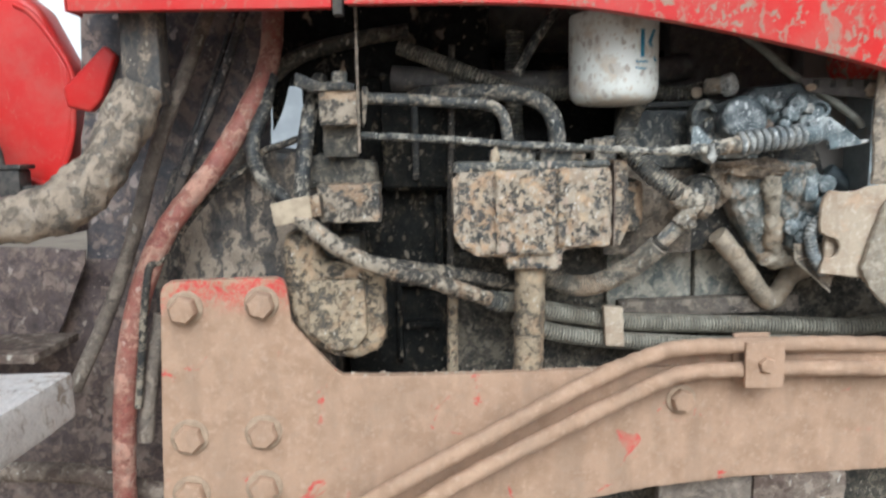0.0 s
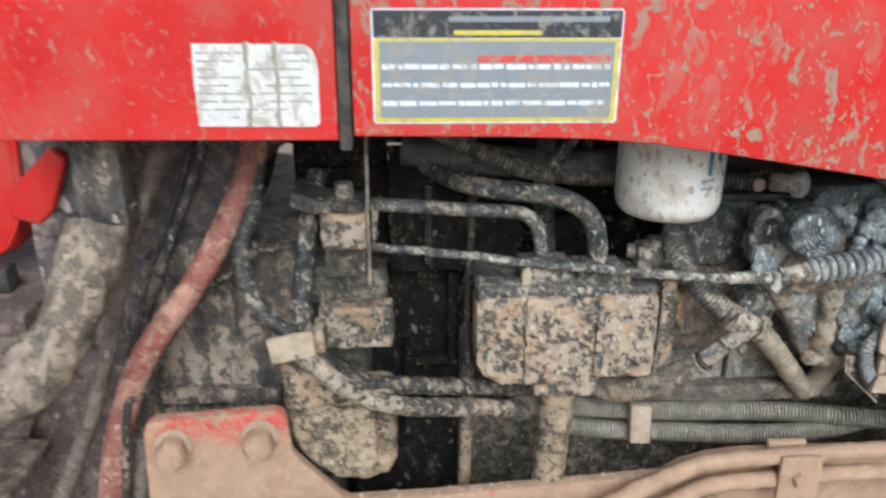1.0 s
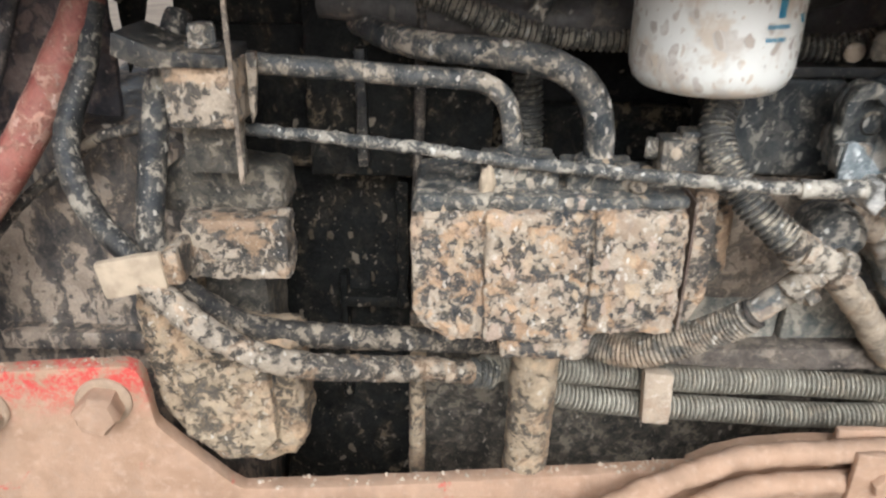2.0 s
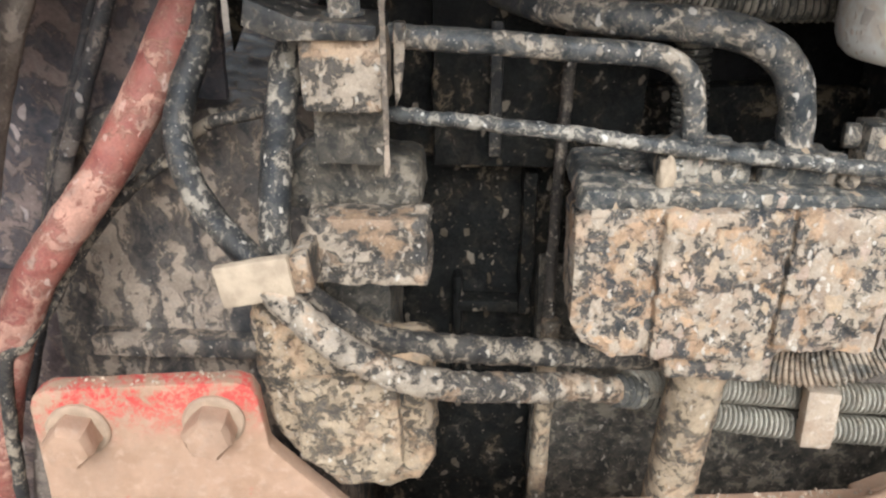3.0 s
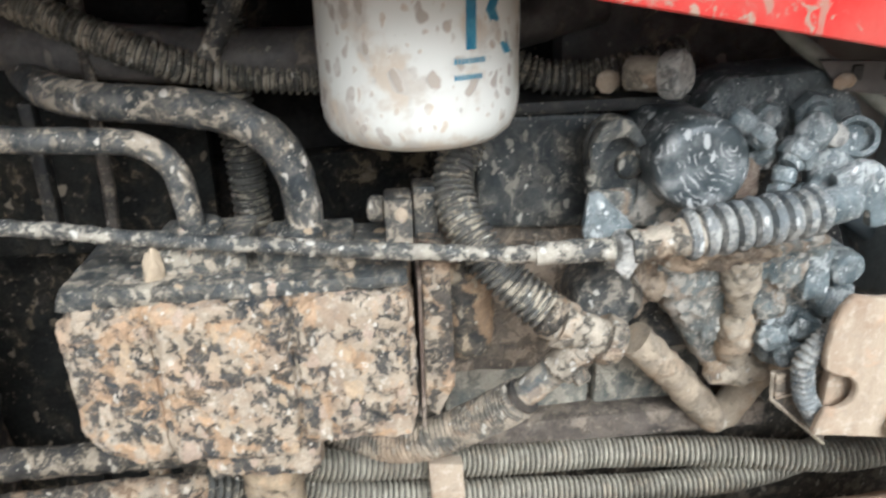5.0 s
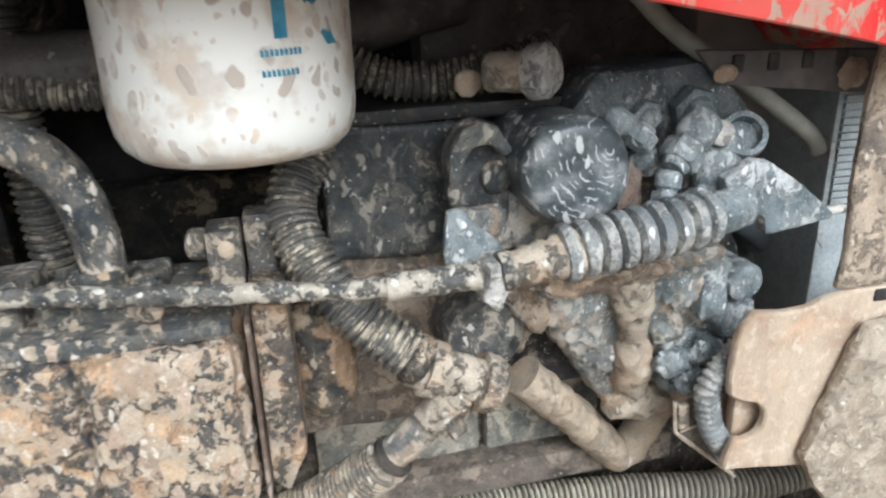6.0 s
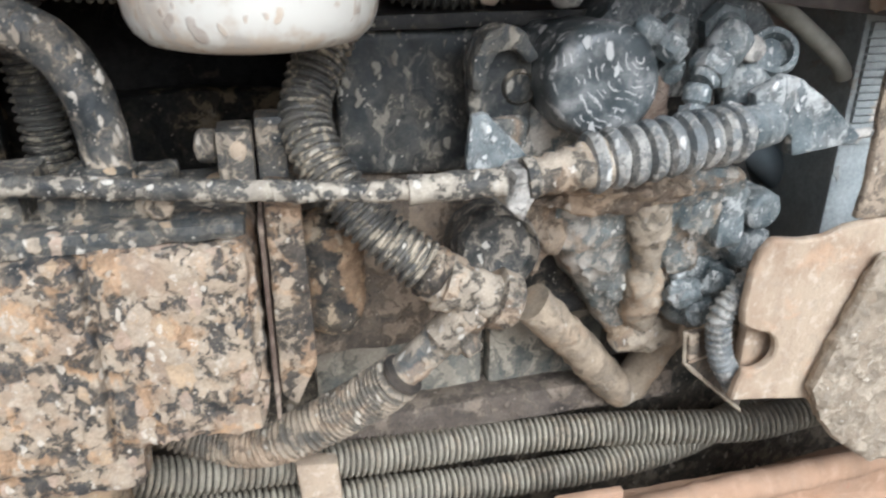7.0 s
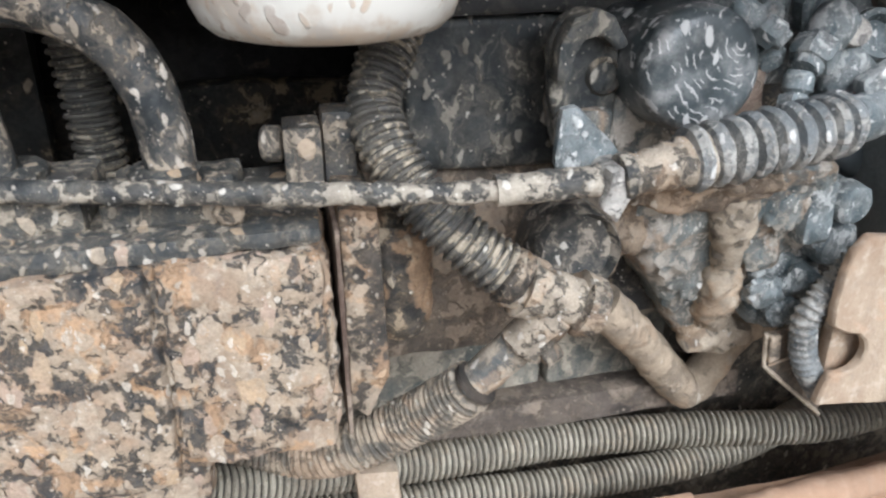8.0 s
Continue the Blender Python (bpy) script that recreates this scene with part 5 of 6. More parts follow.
part("ledge", crusted(prism([(0.33, 1.1205), (0.52, 1.1215), (0.52, 1.129), (0.33, 1.127)], 1.050, 1.10, 0.001), 0.0006, 40.0, 0.01), M_IRON, cover)

lug = thing("lifting_lug", "dark curved bracket with a dirty bolt, spattered white", "bracket", (0.404, 1.01, 1.08))
lug_outline = [(0.405 + 0.0150 * math.cos(radians(a)), 1.1110 + 0.0155 * math.sin(radians(a))) for a in range(180, -1, -20)] + [(0.4215, 1.096), (0.4210, 1.076), (0.408, 1.071), (0.396, 1.074), (0.391, 1.092)]
part("lug_plate", crusted(prism(lug_outline, 1.018, 1.026, 0.003, 3), 0.0014, 90.0, 0.004), M_COVER, lug)
part("lug_lip", crusted(prism([(0.3900, 1.100), (0.3905, 1.113), (0.3965, 1.1240), (0.405, 1.1275), (0.4135, 1.1245), (0.4195, 1.113), (0.4155, 1.1105), (0.4085, 1.1165), (0.4010, 1.1150), (0.3975, 1.1085), (0.3965, 1.099)], 1.008, 1.019, 0.002, 2), 0.0012, 110.0, 0.004), M_COVER, lug)
part("lug_bolt", crusted(lathe((0.4145, 1.019, 1.0985), (0, -1, 0), [(0.0084, 0), (0.0084, 0.0012), (0.0070, 0.0024), (0.0056, 0.0004), (0.0015, 0.0002)], 20), 0.0006, 100.0, 0.004), M_DIRTY, lug, "dirty ring of a recessed bolt")
part("lug_foot", crusted(block(0.394, 0.419, 1.012, 1.03, 1.070, 1.086, 0.004), 0.0020, 90.0, 0.004), M_TEAL_MUD, lug)

injection = thing("injection_pump", "blue-grey fuel injection pump with pipe unions", "fuel pump", (0.48, 1.03, 0.97))
part("round_cap", crusted(lathe((0.4455, 1.035, 1.1015), (0, -1, 0.06), [(0.0254, 0), (0.0256, 0.034), (0.0250, 0.0385), (0.0236, 0.0415), (0.0212, 0.0432), (0.014, 0.0442), (0.006, 0.0445)], 48), 0.0006, 70.0, 0.005), M_CAP, injection, "dark round cap with pale wiped arcs")
part("cap_seat", crusted(prism([(0.418, 1.070), (0.474, 1.066), (0.474, 1.116), (0.46, 1.124), (0.430, 1.124), (0.420, 1.112)], 1.028, 1.06, 0.004), 0.001, 60.0, 0.007), M_CAP, injection)
part("cap_base", crusted(prism([(0.400, 1.092), (0.474, 1.086), (0.474, 1.058), (0.404, 1.060)], 1.020, 1.055, 0.006), 0.003, 80.0, 0.004), M_INJ, injection)
casting = prism([(0.4273, 1.050), (0.440, 1.0191), (0.4606, 0.9844), (0.4871, 0.9474), (0.5000, 0.928), (0.5400, 0.922), (0.5348, 0.9635), (0.5458, 0.9801), (0.5517, 1.0005), (0.5500, 1.030), (0.5367, 1.0531), (0.482, 1.0584)], 0.0, 0.05, 0.008, 3)
for v in casting.verts:
    v.co.y = v.co.y + 1.4854 - 0.45 * v.co.z if v.co.y < 0.025 else 1.118
part("pump_body", crusted(casting, 0.0045, 60.0, 0.0045), M_INJ, injection)
for x, z, r, k in ((0.455, 1.028, 0.014, 2), (0.470, 1.004, 0.012, 7), (0.487, 0.982, 0.010, 4), (0.520, 1.030, 0.013, 9), (0.522, 1.000, 0.012, 13), (0.540, 1.012, 0.010, 6), (0.514, 0.962, 0.009, 17)):
    part("casting_boss", crusted(lump((x, 1.489 - 0.45 * z, z), r, 1.1, 0.55, 1.2, 0.35, k), 0.002, 110.0, 0.0035), M_INJ, injection)
part("packed_dirt", crusted(lump((0.430, 1.030, 1.030), 0.020, 0.8, 0.7, 1.2, 0.45, 21, 4), 0.002, 90.0, 0.004), M_DUSTY, injection, "loose brown dirt packed beside the drive ring")
part("mud_ledge", crusted(lump((0.462, 1.014, 1.0485), 0.026, 1.6, 0.55, 0.42, 0.35, 14, 4), 0.0024, 100.0, 0.0035), M_DUSTY, injection, "brown mud heaped under the boot")
part("pump_pillar", crusted(sweep([(0.484, 1.020, 1.048), (0.491, 1.026, 1.020), (0.500, 1.041, 0.985), (0.508, 1.056, 0.955), (0.512, 1.062, 0.940)], lambda s: 0.0105 + 0.0022 * math.sin(s * 90), 16, 0.004), 0.0036, 90.0, 0.0036), M_THICK, injection)
part("pump_foot", crusted(lump((0.515, 1.062, 0.936), 0.0185, 1.25, 0.8, 0.62, 0.35, 9), 0.0022, 100, 0.004), M_THICK, injection)
part("side_boss", crusted(rod((0.548, 1.045, 1.030), (0.5525, 1.016, 1.028), 0.0105, 18), 0.0016, 90.0, 0.004), M_UNION, injection)
part("side_block", crusted(block(0.527, 0.5425, 1.018, 1.05, 1.008, 1.042, 0.004), 0.0018, 90.0, 0.004), M_UNION, injection)
part("side_boss", crusted(rod((0.552, 1.055, 1.006), (0.556, 1.026, 1.002), 0.0135, 8), 0.0012, 90.0, 0.004), M_UNION, injection)
part("side_boss", crusted(rod((0.545, 1.062, 0.976), (0.551, 1.038, 0.972), 0.0105, 14), 0.0014, 90.0, 0.004), M_UNION, injection)
part("drive_ring", crusted(lathe((0.404, 1.035, 1.020), (0.05, -1, 0.12), [(0.020, 0), (0.0215, 0.014), (0.0205, 0.026), (0.0185, 0.029), (0.0165, 0.024), (0.006, 0.022)], 32), 0.0014, 80.0, 0.004), M_RING, injection, "dark round drive ring behind the joint")
unions = (((0.466, 1.012, 1.126), (0.481, 0.996, 1.113), 0.0062), ((0.4835, 1.018, 1.110), (0.4820, 1.004, 1.103), 0.0070), ((0.512, 1.006, 1.122), (0.4905, 0.994, 1.102), 0.0092), ((0.4905, 0.996, 1.101), (0.4865, 0.992, 1.084), 0.0062), ((0.489, 1.040, 1.122), (0.493, 1.022, 1.1185), 0.0085), ((0.516, 1.045, 1.124), (0.518, 1.020, 1.120), 0.0115), ((0.510, 1.010, 1.078), (0.5095, 0.991, 1.0855), 0.0088))
for k, (a, b, r) in enumerate(unions):
    d = (Vector(b) - Vector(a))
    n = d.length
    body = lathe(a, d, [(r * 0.8, 0), (r, 0.002), (r, n * 0.42), (r * 0.74, n * 0.5), (r * 0.74, n * 0.9), (r * 0.6, n)], 16)
    nut = lathe(Vector(a) + d * 0.56, d, [(r * 1.0, 0), (r * 1.08, 0.0008), (r * 1.08, n * 0.28), (r * 0.92, n * 0.33)], 6)
    union = part("union", crusted(body, 0.0005, 120.0, 0.004), M_UNION, injection)
    part("nut", nut, M_UNION, union)
part("ring_union", crusted(lathe((0.5345, 1.014, 1.108), (-0.2, -0.8, 0.45), [(0.0115, 0), (0.0118, 0.009), (0.0108, 0.0115), (0.0082, 0.0115), (0.0072, 0.0065), (0.002, 0.0065)], 26), 0.0005, 120.0, 0.004), M_UNION, injection)
part("union_disc", lathe((0.520, 1.006, 1.1135), (-0.2, -0.85, 0.4), [(0.0062, 0), (0.0062, 0.003), (0.0045, 0.0042)], 18), M_WHITE_MUD, injection)
part("union_neck", crusted(rod((0.527, 1.018, 1.108), (0.519, 1.002, 1.082), 0.0125, 18), 0.0014, 90.0, 0.004), M_UNION, injection)
part("rusty_bracket", crusted(prism([(0.472, 1.104), (0.482, 1.104), (0.483, 1.082), (0.470, 1.080)], 1.006, 1.016, 0.002), 0.001, 90.0, 0.004), M_RUST, injection, "rusty brown bracket")
part("top_block", crusted(prism([(0.488, 1.116), (0.537, 1.114), (0.540, 1.134), (0.520, 1.142), (0.492, 1.140)], 1.036, 1.062, 0.006, 3), 0.0016, 70.0, 0.005), M_TEAL, injection)
part("lever_plate", crusted(prism([(0.512, 1.098), (0.526, 1.106), (0.535, 1.104), (0.553, 1.091), (0.5715, 1.0765), (0.5705, 1.073), (0.536, 1.068), (0.534, 1.078), (0.517, 1.081)], 0.985, 0.9925, 0.002), 0.0012, 90.0, 0.004), M_UNION, injection, "pointed grey lever plate")
part("lever_pin", rod((0.568, 0.990, 1.0752), (0.579, 0.988, 1.0768), 0.0024, 10), M_WHITE_MUD, injection)
part("lower_boss", crusted(prism([(0.516, 0.985), (0.520, 0.955), (0.535, 0.948), (0.552, 0.956), (0.556, 0.99), (0.53, 0.998)], 1.035, 1.062, 0.006, 3), 0.004, 70.0, 0.005), M_UNION, injection, "grey muddy boss on the lower side")
for x, z, k in ((0.520, 0.978, 31), (0.532, 0.966, 32), (0.541, 0.982, 33)):
    part("mud_lump", crusted(lump((x, 1.030, z), 0.0088, 1.2, 0.7, 1.0, 0.4, k), 0.0016, 120.0, 0.0035), M_UNION, injection)
part("back_body", crusted(prism([(0.455, 1.09), (0.545, 1.085), (0.552, 1.12), (0.53, 1.145), (0.47, 1.142), (0.455, 1.125)], 1.03, 1.075, 0.006), 0.002, 50.0, 0.007), M_TEAL, injection)

top_bolt = thing("large_bolt", "large muddy bolt with washer on the engine top", "bolt", (0.44, 1.04, 1.143))
part("shank", crusted(rod((0.418, 1.045, 1.143), (0.438, 1.030, 1.144), 0.0095, 16), 0.001, 100.0, 0.004), M_THICK, top_bolt)
part("head", crusted(lathe((0.436, 1.034, 1.1435), (0.72, -0.68, 0.1), [(0.0125, 0), (0.0130, 0.002), (0.0130, 0.009), (0.0105, 0.0115)], 20), 0.0012, 110.0, 0.004), M_WHITE_MUD, top_bolt)
single("mud_pat", lump((0.410, 1.052, 1.1372), 0.0068, 1.0, 0.35, 1.0, 0.15, 3), M_MUD, "round pat of beige mud stuck on the engine", "mud")

# ---------------------------------------------------------------- front mount plate, tank and radiator
mount = thing("front_mount_plate", "beige mud-coated steel plate with a keyhole notch", "bracket plate", (0.57, 1.0, 0.9))
notch = [(0.5455 + 0.0120 * math.cos(radians(a)), 0.9575 + 0.0120 * math.sin(radians(a))) for a in (245, 275, 305, 335, 5, 35, 65, 95)]
shape = [(0.5352, 0.928), (0.5375, 0.9400), *notch, (0.5345, 0.975), (0.5330, 0.985), (0.5340, 1.004), (0.5365, 1.015), (0.5435, 1.0225), (0.560, 1.0205), (0.574, 1.0215), (0.584, 1.026), (0.60, 1.028), (0.74, 1.030), (0.74, 0.89), (0.617, 0.885), (0.585, 0.922)]
part("plate", crusted(prism(shape, 0.994, 1.000, 0.0012, 1), 0.0005, 60.0, 0.008), M_MOUNT, mount)
part("upright", crusted(prism([(0.590, 1.0285), (0.592, 1.050), (0.5895, 1.085), (0.590, 1.127), (0.594, 1.160), (0.618, 1.160), (0.618, 1.0285)], 0.996, 1.001, 0.0012, 1), 0.0007, 80.0, 0.006), M_UPRIGHT, mount, "mud-spattered upright of the plate")
part("gusset", crusted(prism([(0.5165, 0.9600), (0.5185, 0.9420), (0.5220, 0.9370), (0.5600, 0.9020), (0.566, 0.925), (0.552, 0.9600)], 1.0185, 1.0200, 0.0004, 1), 0.0004, 60.0, 0.006), M_FOOT, mount, "dusty folded gusset behind the plate")
part("gusset_edge", sweep([(0.5168, 1.0175, 0.9600), (0.5180, 1.0172, 0.9450), (0.5192, 1.0170, 0.9405), (0.5220, 1.0170, 0.9370), (0.5600, 1.017, 0.9022)], 0.0012, 8, 0.003, 0.0003, 150.0), M_TANK, mount, "pale bent edge of the gusset")
part("gusset_flange", crusted(prism([(0.5175, 0.9595), (0.5190, 0.9430), (0.5255, 0.9445), (0.5240, 0.9600)], 1.0140, 1.0180, 0.0008, 1), 0.0006, 90.0, 0.005), M_UPRIGHT, mount, "pale folded flange of the gusset")
part("gusset_fold", sweep([(0.5210, 1.0165, 0.9405), (0.530, 1.0170, 0.9425), (0.542, 1.0175, 0.9445)], 0.0008, 6, 0.003, 0.0002, 150.0), M_MUD, mount)
part("backing_pad", crusted(block(0.546, 0.580, 1.006, 1.014, 0.930, 0.970, 0.003), 0.001, 90.0, 0.005), M_MUD, mount)
# A black block laid on the plate as the slot's shade.
part("slot_shade", block(0.611, 0.640, 0.9930, 0.9950, 1.0205, 1.0275, 0.0008, 1), M_BLACK, mount)
single("small_ribbed_tube", corrugated([(0.556, 1.010, 1.006), (0.540, 1.008, 0.989), (0.530, 1.0075, 0.975), (0.5305, 1.0075, 0.961), (0.5350, 1.0075, 0.946), (0.548, 1.0085, 0.9265)], 0.0072, 0.0042, 0.0012, 12), M_BOOT, "small pale grey ribbed tube behind the notched plate", "tube")
tank = thing("round_tank", "beige mud-coated rounded end of a tank", "tank", (0.66, 1.02, 0.88))
part("shell", crusted(prism([(0.5775, 0.934), (0.590, 0.975), (0.6027, 1.0124), (0.74, 1.020), (0.74, 0.868), (0.63, 0.876), (0.6006, 0.8973), (0.5875, 0.9131)], 0.984, 0.9935, 0.005, 2), 0.0026, 90.0, 0.004), M_TANK, tank)

radiator = thing("radiator", "grey-green radiator edge with fine fins", "radiator", (0.70, 1.08, 0.9))
part("side_channel", crusted(block(0.616, 0.652, 1.048, 1.14, 0.975, 1.20, 0.002), 0.0006, 50.0, 0.012), M_RADIATOR, radiator)
for i in range(16):
    z = 1.0525 + i * 0.0042
    part("fin", block(0.6195, 0.6475, 1.0458, 1.0490, z, z + 0.0031, 0.0), M_RADIATOR, radiator, smooth=False)
part("core", block(0.655, 0.78, 1.06, 1.45, 0.975, 1.30, 0.003), M_SHROUD, radiator)
support = thing("slotted_support", "dusty dark slotted support rail under the hood", "support rail", (0.58, 1.03, 1.13))
part("web", crusted(prism([(0.515, 1.150), (0.70, 1.142), (0.70, 1.110), (0.612, 1.124), (0.530, 1.133)], 1.024, 1.028, 0.001), 0.0005, 60.0, 0.008), M_WEB, support)
# Slots are black blocks on the web, shade given as colour.
for x in (0.537, 0.556, 0.575, 0.594):
    part("slot_shade", block(x - 0.003, x + 0.003, 1.0225, 1.0245, 1.1385, 1.147, 0.0006, 1), M_BLACK, support)
part("mud_lump", lump((0.600, 1.022, 1.1345), 0.006, 1.3, 0.4, 1.2, 0.4, 8), M_MUD, support)
part("mud_lump", lump((0.530, 1.022, 1.1385), 0.0045, 1.3, 0.4, 0.9, 0.3, 6), M_MUD, support)
single("red_bracket", crusted(lump((0.613, 1.062, 1.176), 0.036, 1.15, 0.85, 0.95, 0.2, 31, 4), 0.0012, 70.0, 0.006), M_DULL_RED, "rounded dull red bracket under the hood, smeared with mud", "bracket")
single("drain_hose", sweep([(0.43, 1.06, 1.225), (0.462, 1.045, 1.200), (0.485, 1.037, 1.180), (0.506, 1.035, 1.160), (0.523, 1.034, 1.148), (0.557, 1.033, 1.126), (0.577, 1.033, 1.112), (0.592, 1.033, 1.100), (0.5965, 1.034, 1.093)], 0.0046, 14, 0.005, 0.0004, 100.0), M_DRAIN, "grey-green drain hose hanging beside the radiator", "hose")
fan = thing("cooling_fan", "dark blue-grey cooling fan seen through its opening", "fan", (0.62, 1.11, 1.0))
for a, b, r in (((0.592, 1.10, 1.041), (0.640, 1.10, 1.004), 0.011), ((0.600, 1.115, 0.985), (0.640, 1.115, 0.960), 0.009)):
    part("strut", rod(a, b, r, 14), M_STRUT, fan)
part("blade", prism([(0.618, 1.034), (0.640, 1.036), (0.642, 0.992), (0.628, 0.998)], 1.128, 1.132, 0.001, 1), M_STRUT, fan)
# Added dark sheet where only shade shows through the fan opening.
single("fan_shade_sheet", block(0.548, 0.650, 1.155, 1.165, 0.84, 1.045, 0.002), M_SHADE_BLACK, "black sheet added for the shade behind the fan opening", "panel")

# ---------------------------------------------------------------- under the hood, dark upper parts
single("intake_pipe", sweep([(0.05, 1.10, 1.165), (0.14, 1.085, 1.157), (0.24, 1.08, 1.153), (0.33, 1.09, 1.16), (0.42, 1.12, 1.175)], 0.016, 18, 0.008, 0.001, 60.0), M_DIM, "dark dusty pipe under the hood", "pipe")
single("stay_rod", sweep([(0.250, 1.045, 1.26), (0.238, 1.035, 1.228), (0.216, 1.035, 1.195), (0.196, 1.038, 1.160)], 0.006, 12, 0.006, 0.0008, 90.0), M_HOSE, "dark slanting stay under the hood", "stay")
air_cleaner = thing("air_cleaner", "black air cleaner housing in the shade under the hood", "air cleaner", (0.25, 1.25, 1.2))
part("housing", crusted(rod((0.03, 1.26, 1.30), (0.52, 1.26, 1.30), 0.115, 30), 0.002, 20.0, 0.03), M_DIM, air_cleaner)
part("end_duct", crusted(block(0.40, 0.56, 1.13, 1.45, 1.10, 1.45, 0.01), 0.003, 20.0, 0.03), M_DIM, air_cleaner)
single("fan_shroud", crusted(block(0.560, 0.6265, 1.105, 1.45, 1.042, 1.45, 0.006), 0.002, 20.0, 0.03), M_SHROUD, "dusty grey-brown fan shroud in front of the engine", "fan shroud")
# Added black block that closes the bay below the air cleaner.
part("dark_closure", crusted(block(0.06, 0.50, 1.15, 1.40, 1.07, 1.20, 0.01), 0.004, 20.0, 0.03), M_SHADE_BLACK, air_cleaner)

# Added plates that close the view through the bay, coloured as deep shade.
back = thing("back_closure", "plates added to close the bay behind the hoses, shade-black", "shield", (0.0, 1.12, 1.05))
part("upper_plate", block(-0.13, 0.17, 1.118, 1.124, 1.168, 1.40, 0.001, 1), M_SHADE_BLACK, back)
part("middle_plate", crusted(block(-0.066, 0.033, 1.118, 1.124, 1.03, 1.142, 0.001, 1), 0.001, 40.0, 0.01), M_RECESS_SHADE, back)
part("middle_tab", block(-0.068, 0.033, 1.1255, 1.1305, 1.136, 1.1735, 0.001, 1), M_RECESS_SHADE, back)
part("corner_plate", crusted(prism([(-0.104, 1.172), (-0.104, 1.104), (-0.092, 1.128), (-0.078, 1.172)], 1.112, 1.117, 0.001, 1), 0.001, 40.0, 0.01), M_RECESS_SHADE, back)
part("inner_plate", crusted(block(0.034, 0.175, 1.098, 1.108, 1.03, 1.1675, 0.002), 0.003, 35.0, 0.01), M_RECESS_SHADE, back)
part("inner_rib", crusted(block(0.072, 0.080, 1.088, 1.10, 1.04, 1.13, 0.002), 0.001, 60.0, 0.008), M_IRON, back)
single("firewall_panel", crusted(prism([(-0.34, 0.93), (-0.115, 0.93), (-0.103, 1.08), (-0.100, 1.16), (-0.100, 1.36), (-0.262, 1.36), (-0.262, 1.215), (-0.315, 1.19), (-0.335, 1.10)], 1.085, 1.092, 0.002), 0.003, 22.0, 0.014), M_FIREWALL, "blue-black dusty firewall panel behind the control rods", "panel")

# ---------------------------------------------------------------- rear side: levers, hose, arm, fender
single("breather_pipe", sweep([(0.07, 1.105, 1.222), (0.02, 1.100, 1.215), (-0.040, 1.088, 1.200), (-0.072, 1.078, 1.185), (-0.092, 1.074, 1.168)], 0.0095, 16, 0.005, 0.0008, 90.0), M_DIRTY, "dark dirty pipe running under the hood", "pipe")
single("red_hose", sweep([(-0.086, 1.062, 1.250), (-0.088, 1.054, 1.205), (-0.094, 1.042, 1.168), (-0.111, 1.022, 1.125), (-0.147, 1.000, 1.062), (-0.195, 0.978, 0.998), (-0.221, 0.965, 0.938), (-0.238, 0.960, 0.876), (-0.249, 0.960, 0.812), (-0.258, 0.962, 0.713), (-0.262, 0.965, 0.60)], 0.0126, 18, 0.005, 0.0010, 90.0), M_REDHOSE, "dusty red-brown rubber hose bending down behind the frame", "hose")
levers = (([(-0.150, 1.035, 1.25), (-0.172, 1.02, 1.185), (-0.208, 1.000, 1.090), (-0.240, 0.985, 0.98), (-0.268, 0.978, 0.905), (-0.311, 0.972, 0.816)], 0.0082), ([(-0.118, 1.065, 1.25), (-0.157, 1.052, 1.144), (-0.200, 1.044, 1.046), (-0.232, 1.040, 0.959), (-0.262, 1.03, 0.87)], 0.0054), ([(-0.208, 0.975, 0.90), (-0.222, 0.968, 0.83), (-0.232, 0.965, 0.757)], 0.0085), ([(-0.128, 1.07, 1.25), (-0.172, 1.058, 1.135), (-0.205, 1.052, 1.055), (-0.245, 1.05, 0.95)], 0.0036))
for pts, r in levers:
    single("control_rod", sweep(pts, r, 12, 0.006, 0.0008, 90.0), M_ROD if r > 0.008 else M_ROD_BLACK, "long dusty brown steel control rod slanting down" if r > 0.008 else "thin black control cable slanting down behind the hose", "control rod", "control rods")

upright = thing("upright_channel", "dark steel channel with a mud-caked curved foot", "bracket", (-0.22, 0.95, 0.95))
part("channel", crusted(block(-0.221, -0.181, 0.945, 0.975, 1.128, 1.30, 0.003), 0.001, 50.0, 0.008), M_HOUSING, upright)
part("back_plate", crusted(prism([(-0.292, 1.130), (-0.216, 1.130), (-0.216, 1.30), (-0.283, 1.30), (-0.287, 1.20)], 1.002, 1.006, 0.001, 1), 0.001, 40.0, 0.01), M_FIREWALL, upright, "dark plate behind the channel")
part("side_pad", crusted(sweep([(-0.188, 0.962, 1.157), (-0.200, 0.962, 1.140), (-0.216, 0.960, 1.115), (-0.232, 0.955, 1.085)], 0.0125, 16, 0.006), 0.002, 80.0, 0.006), M_BROWN, upright, "dark brown muddy pad on the foot")
part("foot", crusted(sweep([(-0.203, 0.938, 1.140), (-0.207, 0.926, 1.118), (-0.216, 0.905, 1.085), (-0.233, 0.880, 1.050), (-0.262, 0.860, 1.026), (-0.305, 0.848, 1.018), (-0.38, 0.83, 1.014), (-0.46, 0.81, 1.010)], lambda s: 0.024 + 0.002 * math.sin(s * 60), 22, 0.006), 0.0055, 55.0, 0.006), M_FOOT, upright, "curved foot thick with beige mud")

fender = thing("fender", "bright red painted fender with a rounded lower edge", "fender", (-0.42, 1.17, 1.0))
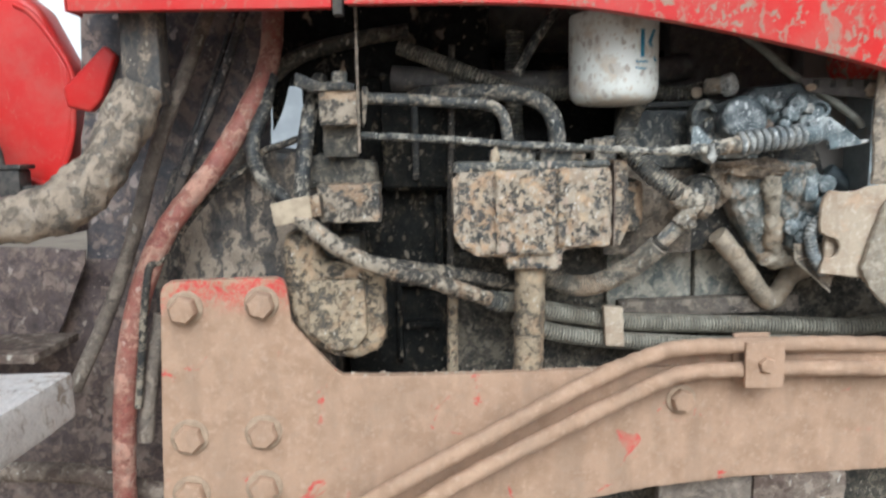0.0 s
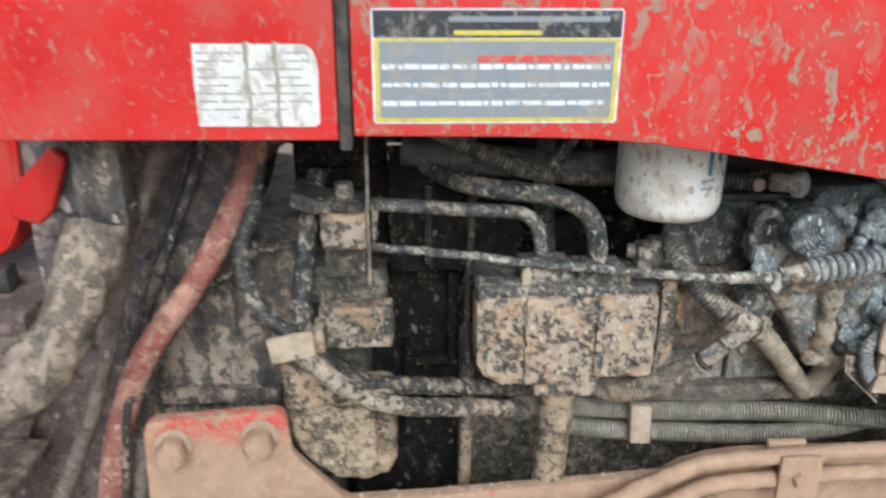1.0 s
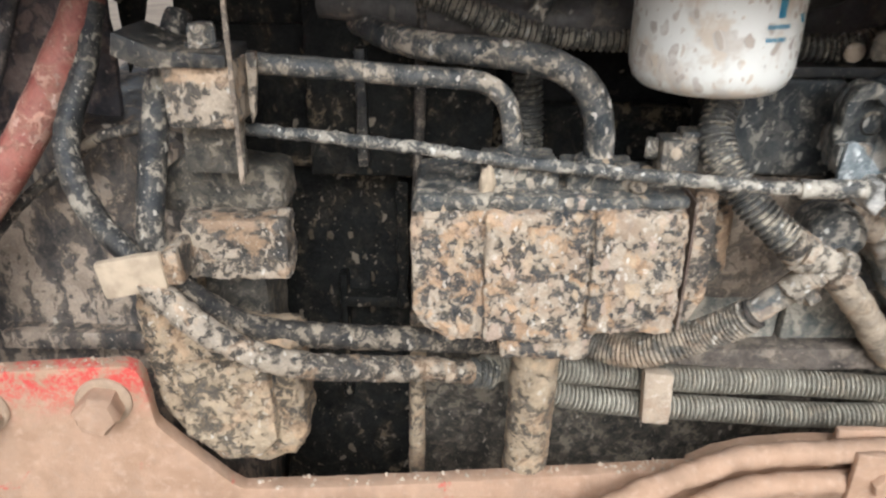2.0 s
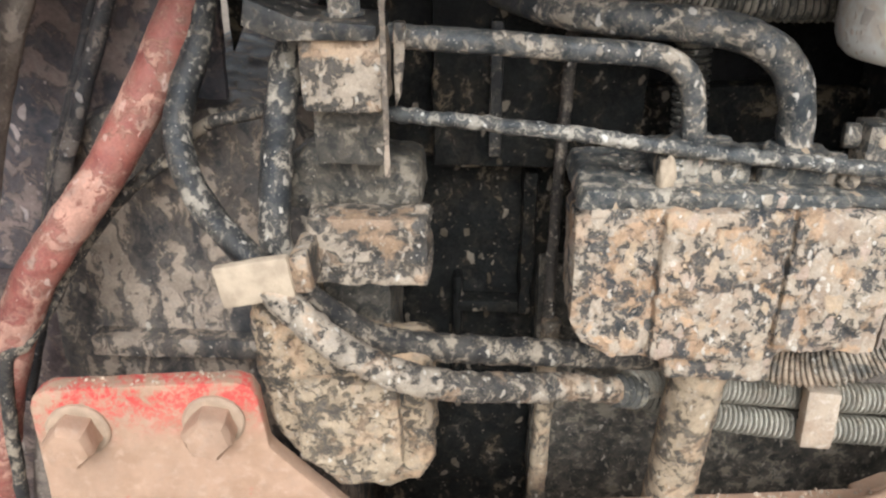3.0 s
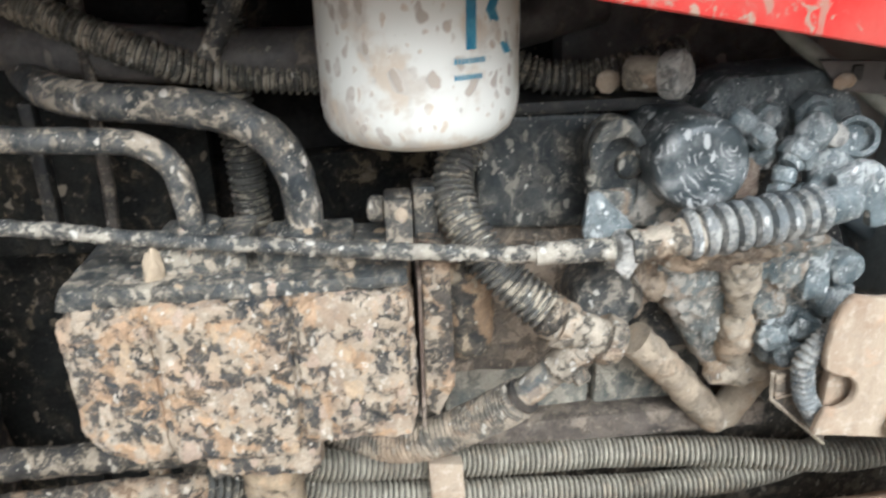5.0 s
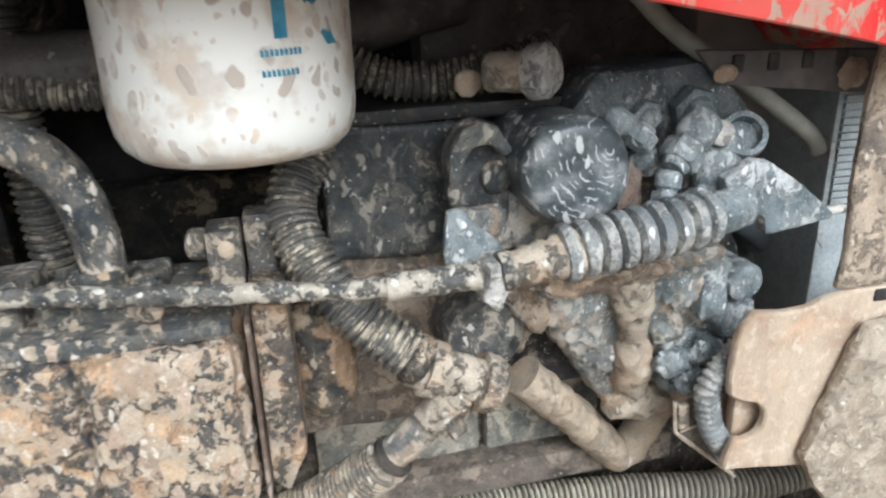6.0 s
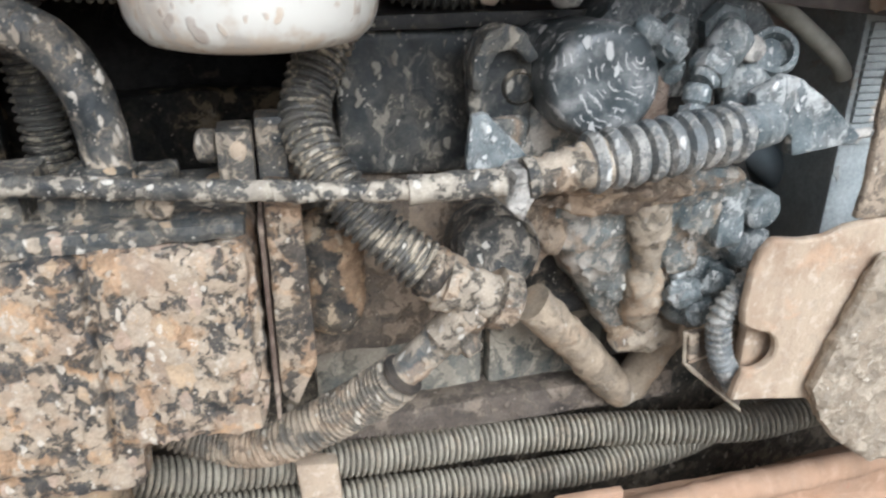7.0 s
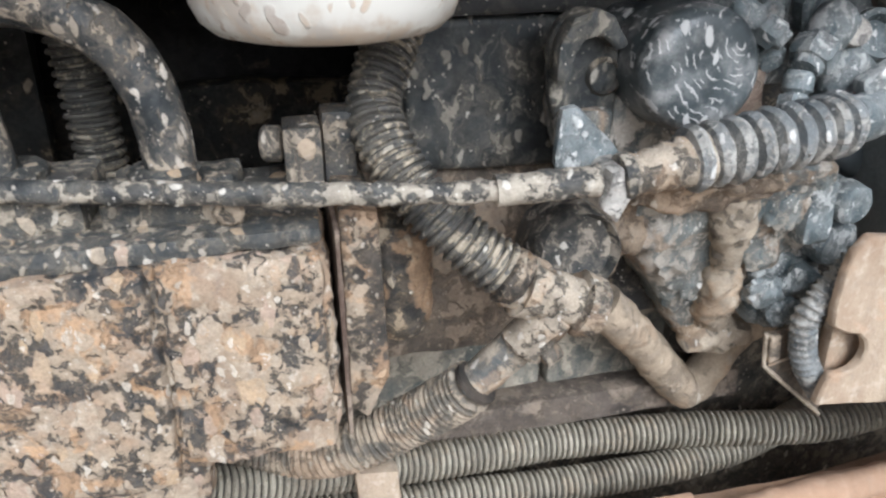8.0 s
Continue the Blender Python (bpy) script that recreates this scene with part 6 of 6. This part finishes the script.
skin = prism([(-0.368, 1.165), (-0.366, 1.190), (-0.402, 1.265), (-0.430, 1.290), (-0.60, 1.40), (-0.75, 1.40), (-0.75, 1.02), (-0.52, 1.02), (-0.475, 1.05), (-0.44, 1.040), (-0.41, 1.032), (-0.386, 1.045), (-0.376, 1.085), (-0.370, 1.12)], 1.14, 1.19, 0.010, 3)
part("skin", skin, M_RED_CLEAN, fender)
part("edge_bead", sweep([(-0.432, 1.14, 1.270), (-0.411, 1.14, 1.258), (-0.388, 1.14, 1.226), (-0.366, 1.14, 1.184), (-0.3665, 1.14, 1.145), (-0.371, 1.14, 1.105), (-0.386, 1.14, 1.062), (-0.404, 1.14, 1.042), (-0.426, 1.14, 1.046), (-0.452, 1.14, 1.058)], 0.004, 10, 0.008), M_RED_CLEAN, fender)
single("red_bracket", prism([(-0.255, 1.195), (-0.243, 1.184), (-0.262, 1.137), (-0.275, 1.124), (-0.300, 1.130), (-0.303, 1.150)], 0.985, 1.0, 0.004, 3), M_RED_CLEAN, "small dusty red steel bracket below the hood", "bracket")
switch = thing("foot_switch", "black switch box with a cable on a dusty ledge", "switch", (-0.43, 1.09, 1.01))
part("box", block(-0.470, -0.415, 1.085, 1.115, 1.014, 1.062, 0.004), M_BLACK, switch)
part("box_top", block(-0.474, -0.411, 1.082, 1.118, 1.062, 1.068, 0.002), M_BLACK, switch)
part("side_box", block(-0.414, -0.372, 1.085, 1.11, 1.014, 1.042, 0.004), M_BLACK, switch)
part("cable", sweep([(-0.445, 1.10, 1.065), (-0.450, 1.10, 1.09), (-0.470, 1.10, 1.125), (-0.50, 1.10, 1.16)], 0.006, 12), M_BLACK, switch)
single("floor_ledge", crusted(block(-0.62, -0.335, 1.035, 1.30, 0.985, 1.012, 0.005), 0.002, 30.0, 0.02), M_PURPLE, "dusty brown footboard ledge behind the hood", "ledge")
single("side_shield", crusted(prism([(-0.50, 0.975), (-0.322, 0.966), (-0.323, 0.95), (-0.372, 0.838), (-0.50, 0.84)], 1.045, 1.05, 0.002), 0.003, 25.0, 0.012), M_PURPLE, "dark dusty steel shield plate beside the housing", "shield plate")
single("lower_shield", crusted(prism([(-0.50, 0.60), (-0.22, 0.60), (-0.22, 0.95), (-0.33, 0.95), (-0.50, 0.95)], 1.07, 1.08, 0.002), 0.003, 25.0, 0.015), M_PURPLE, "dusty steel plate low behind the levers", "shield plate")
step = thing("step_beam", "pale grey steel step beam with dried mud", "beam", (-0.33, 0.7, 0.8))
part("beam", crusted(block(-0.365, -0.283, 0.42, 0.918, 0.803, 0.853, 0.006), 0.0012, 40.0, 0.012), M_GREY_BAR, step)
single("brown_step_plate", crusted(block(-0.52, -0.33, 0.93, 1.03, 0.858, 0.868, 0.002), 0.001, 40.0, 0.015), M_RUST, "rust-brown step plate beside the beam", "plate")
single("lower_pipe", sweep([(-0.55, 1.0, 0.715), (-0.42, 1.0, 0.708), (-0.33, 1.0, 0.704), (-0.26, 1.0, 0.685), (-0.2, 1.02, 0.66)], 0.012, 14, 0.008, 0.001, 60.0), M_RUST, "rust-brown pipe low beside the frame", "pipe")

# ---------------------------------------------------------------- crumbs of mud on edges and ledges
rng = random.Random(11)
crumbs = bmesh.new()


def crumb(x, y, z, r):
    m = Matrix.Translation((x, y, z)) @ Euler((rng.random() * 6, rng.random() * 6, rng.random() * 6)).to_matrix().to_4x4() @ Matrix.Diagonal((r * rng.uniform(0.7, 1.5), r * rng.uniform(0.7, 1.2), r * rng.uniform(0.5, 0.9), 1))
    bmesh.ops.create_icosphere(crumbs, subdivisions=1, radius=1.0, matrix=m)


for i in range(190):
    x = rng.uniform(-0.005, 0.62)
    z = np.interp(x, [-0.007, 0.05, 0.115, 0.30, 0.95], [0.827, 0.8235, 0.821, 0.817, 0.808])
    crumb(x, frame_y(x) + rng.uniform(0.001, 0.013), z + 0.0003, rng.uniform(0.0006, 0.0022))
for i in range(60):
    x = rng.uniform(0.135, 0.29)
    crumb(x, rng.uniform(0.978, 0.99), 1.0585, rng.uniform(0.0006, 0.0020))
for i in range(40):
    x = rng.uniform(-0.18, -0.08)
    crumb(x, frame_y(x) + rng.uniform(0.001, 0.012), 0.9415, rng.uniform(0.0005, 0.0014))
single("mud_crumbs", crumbs, M_MUD, "small crumbs of dried mud on the ledges", "mud", kind="stuff", smooth=False)
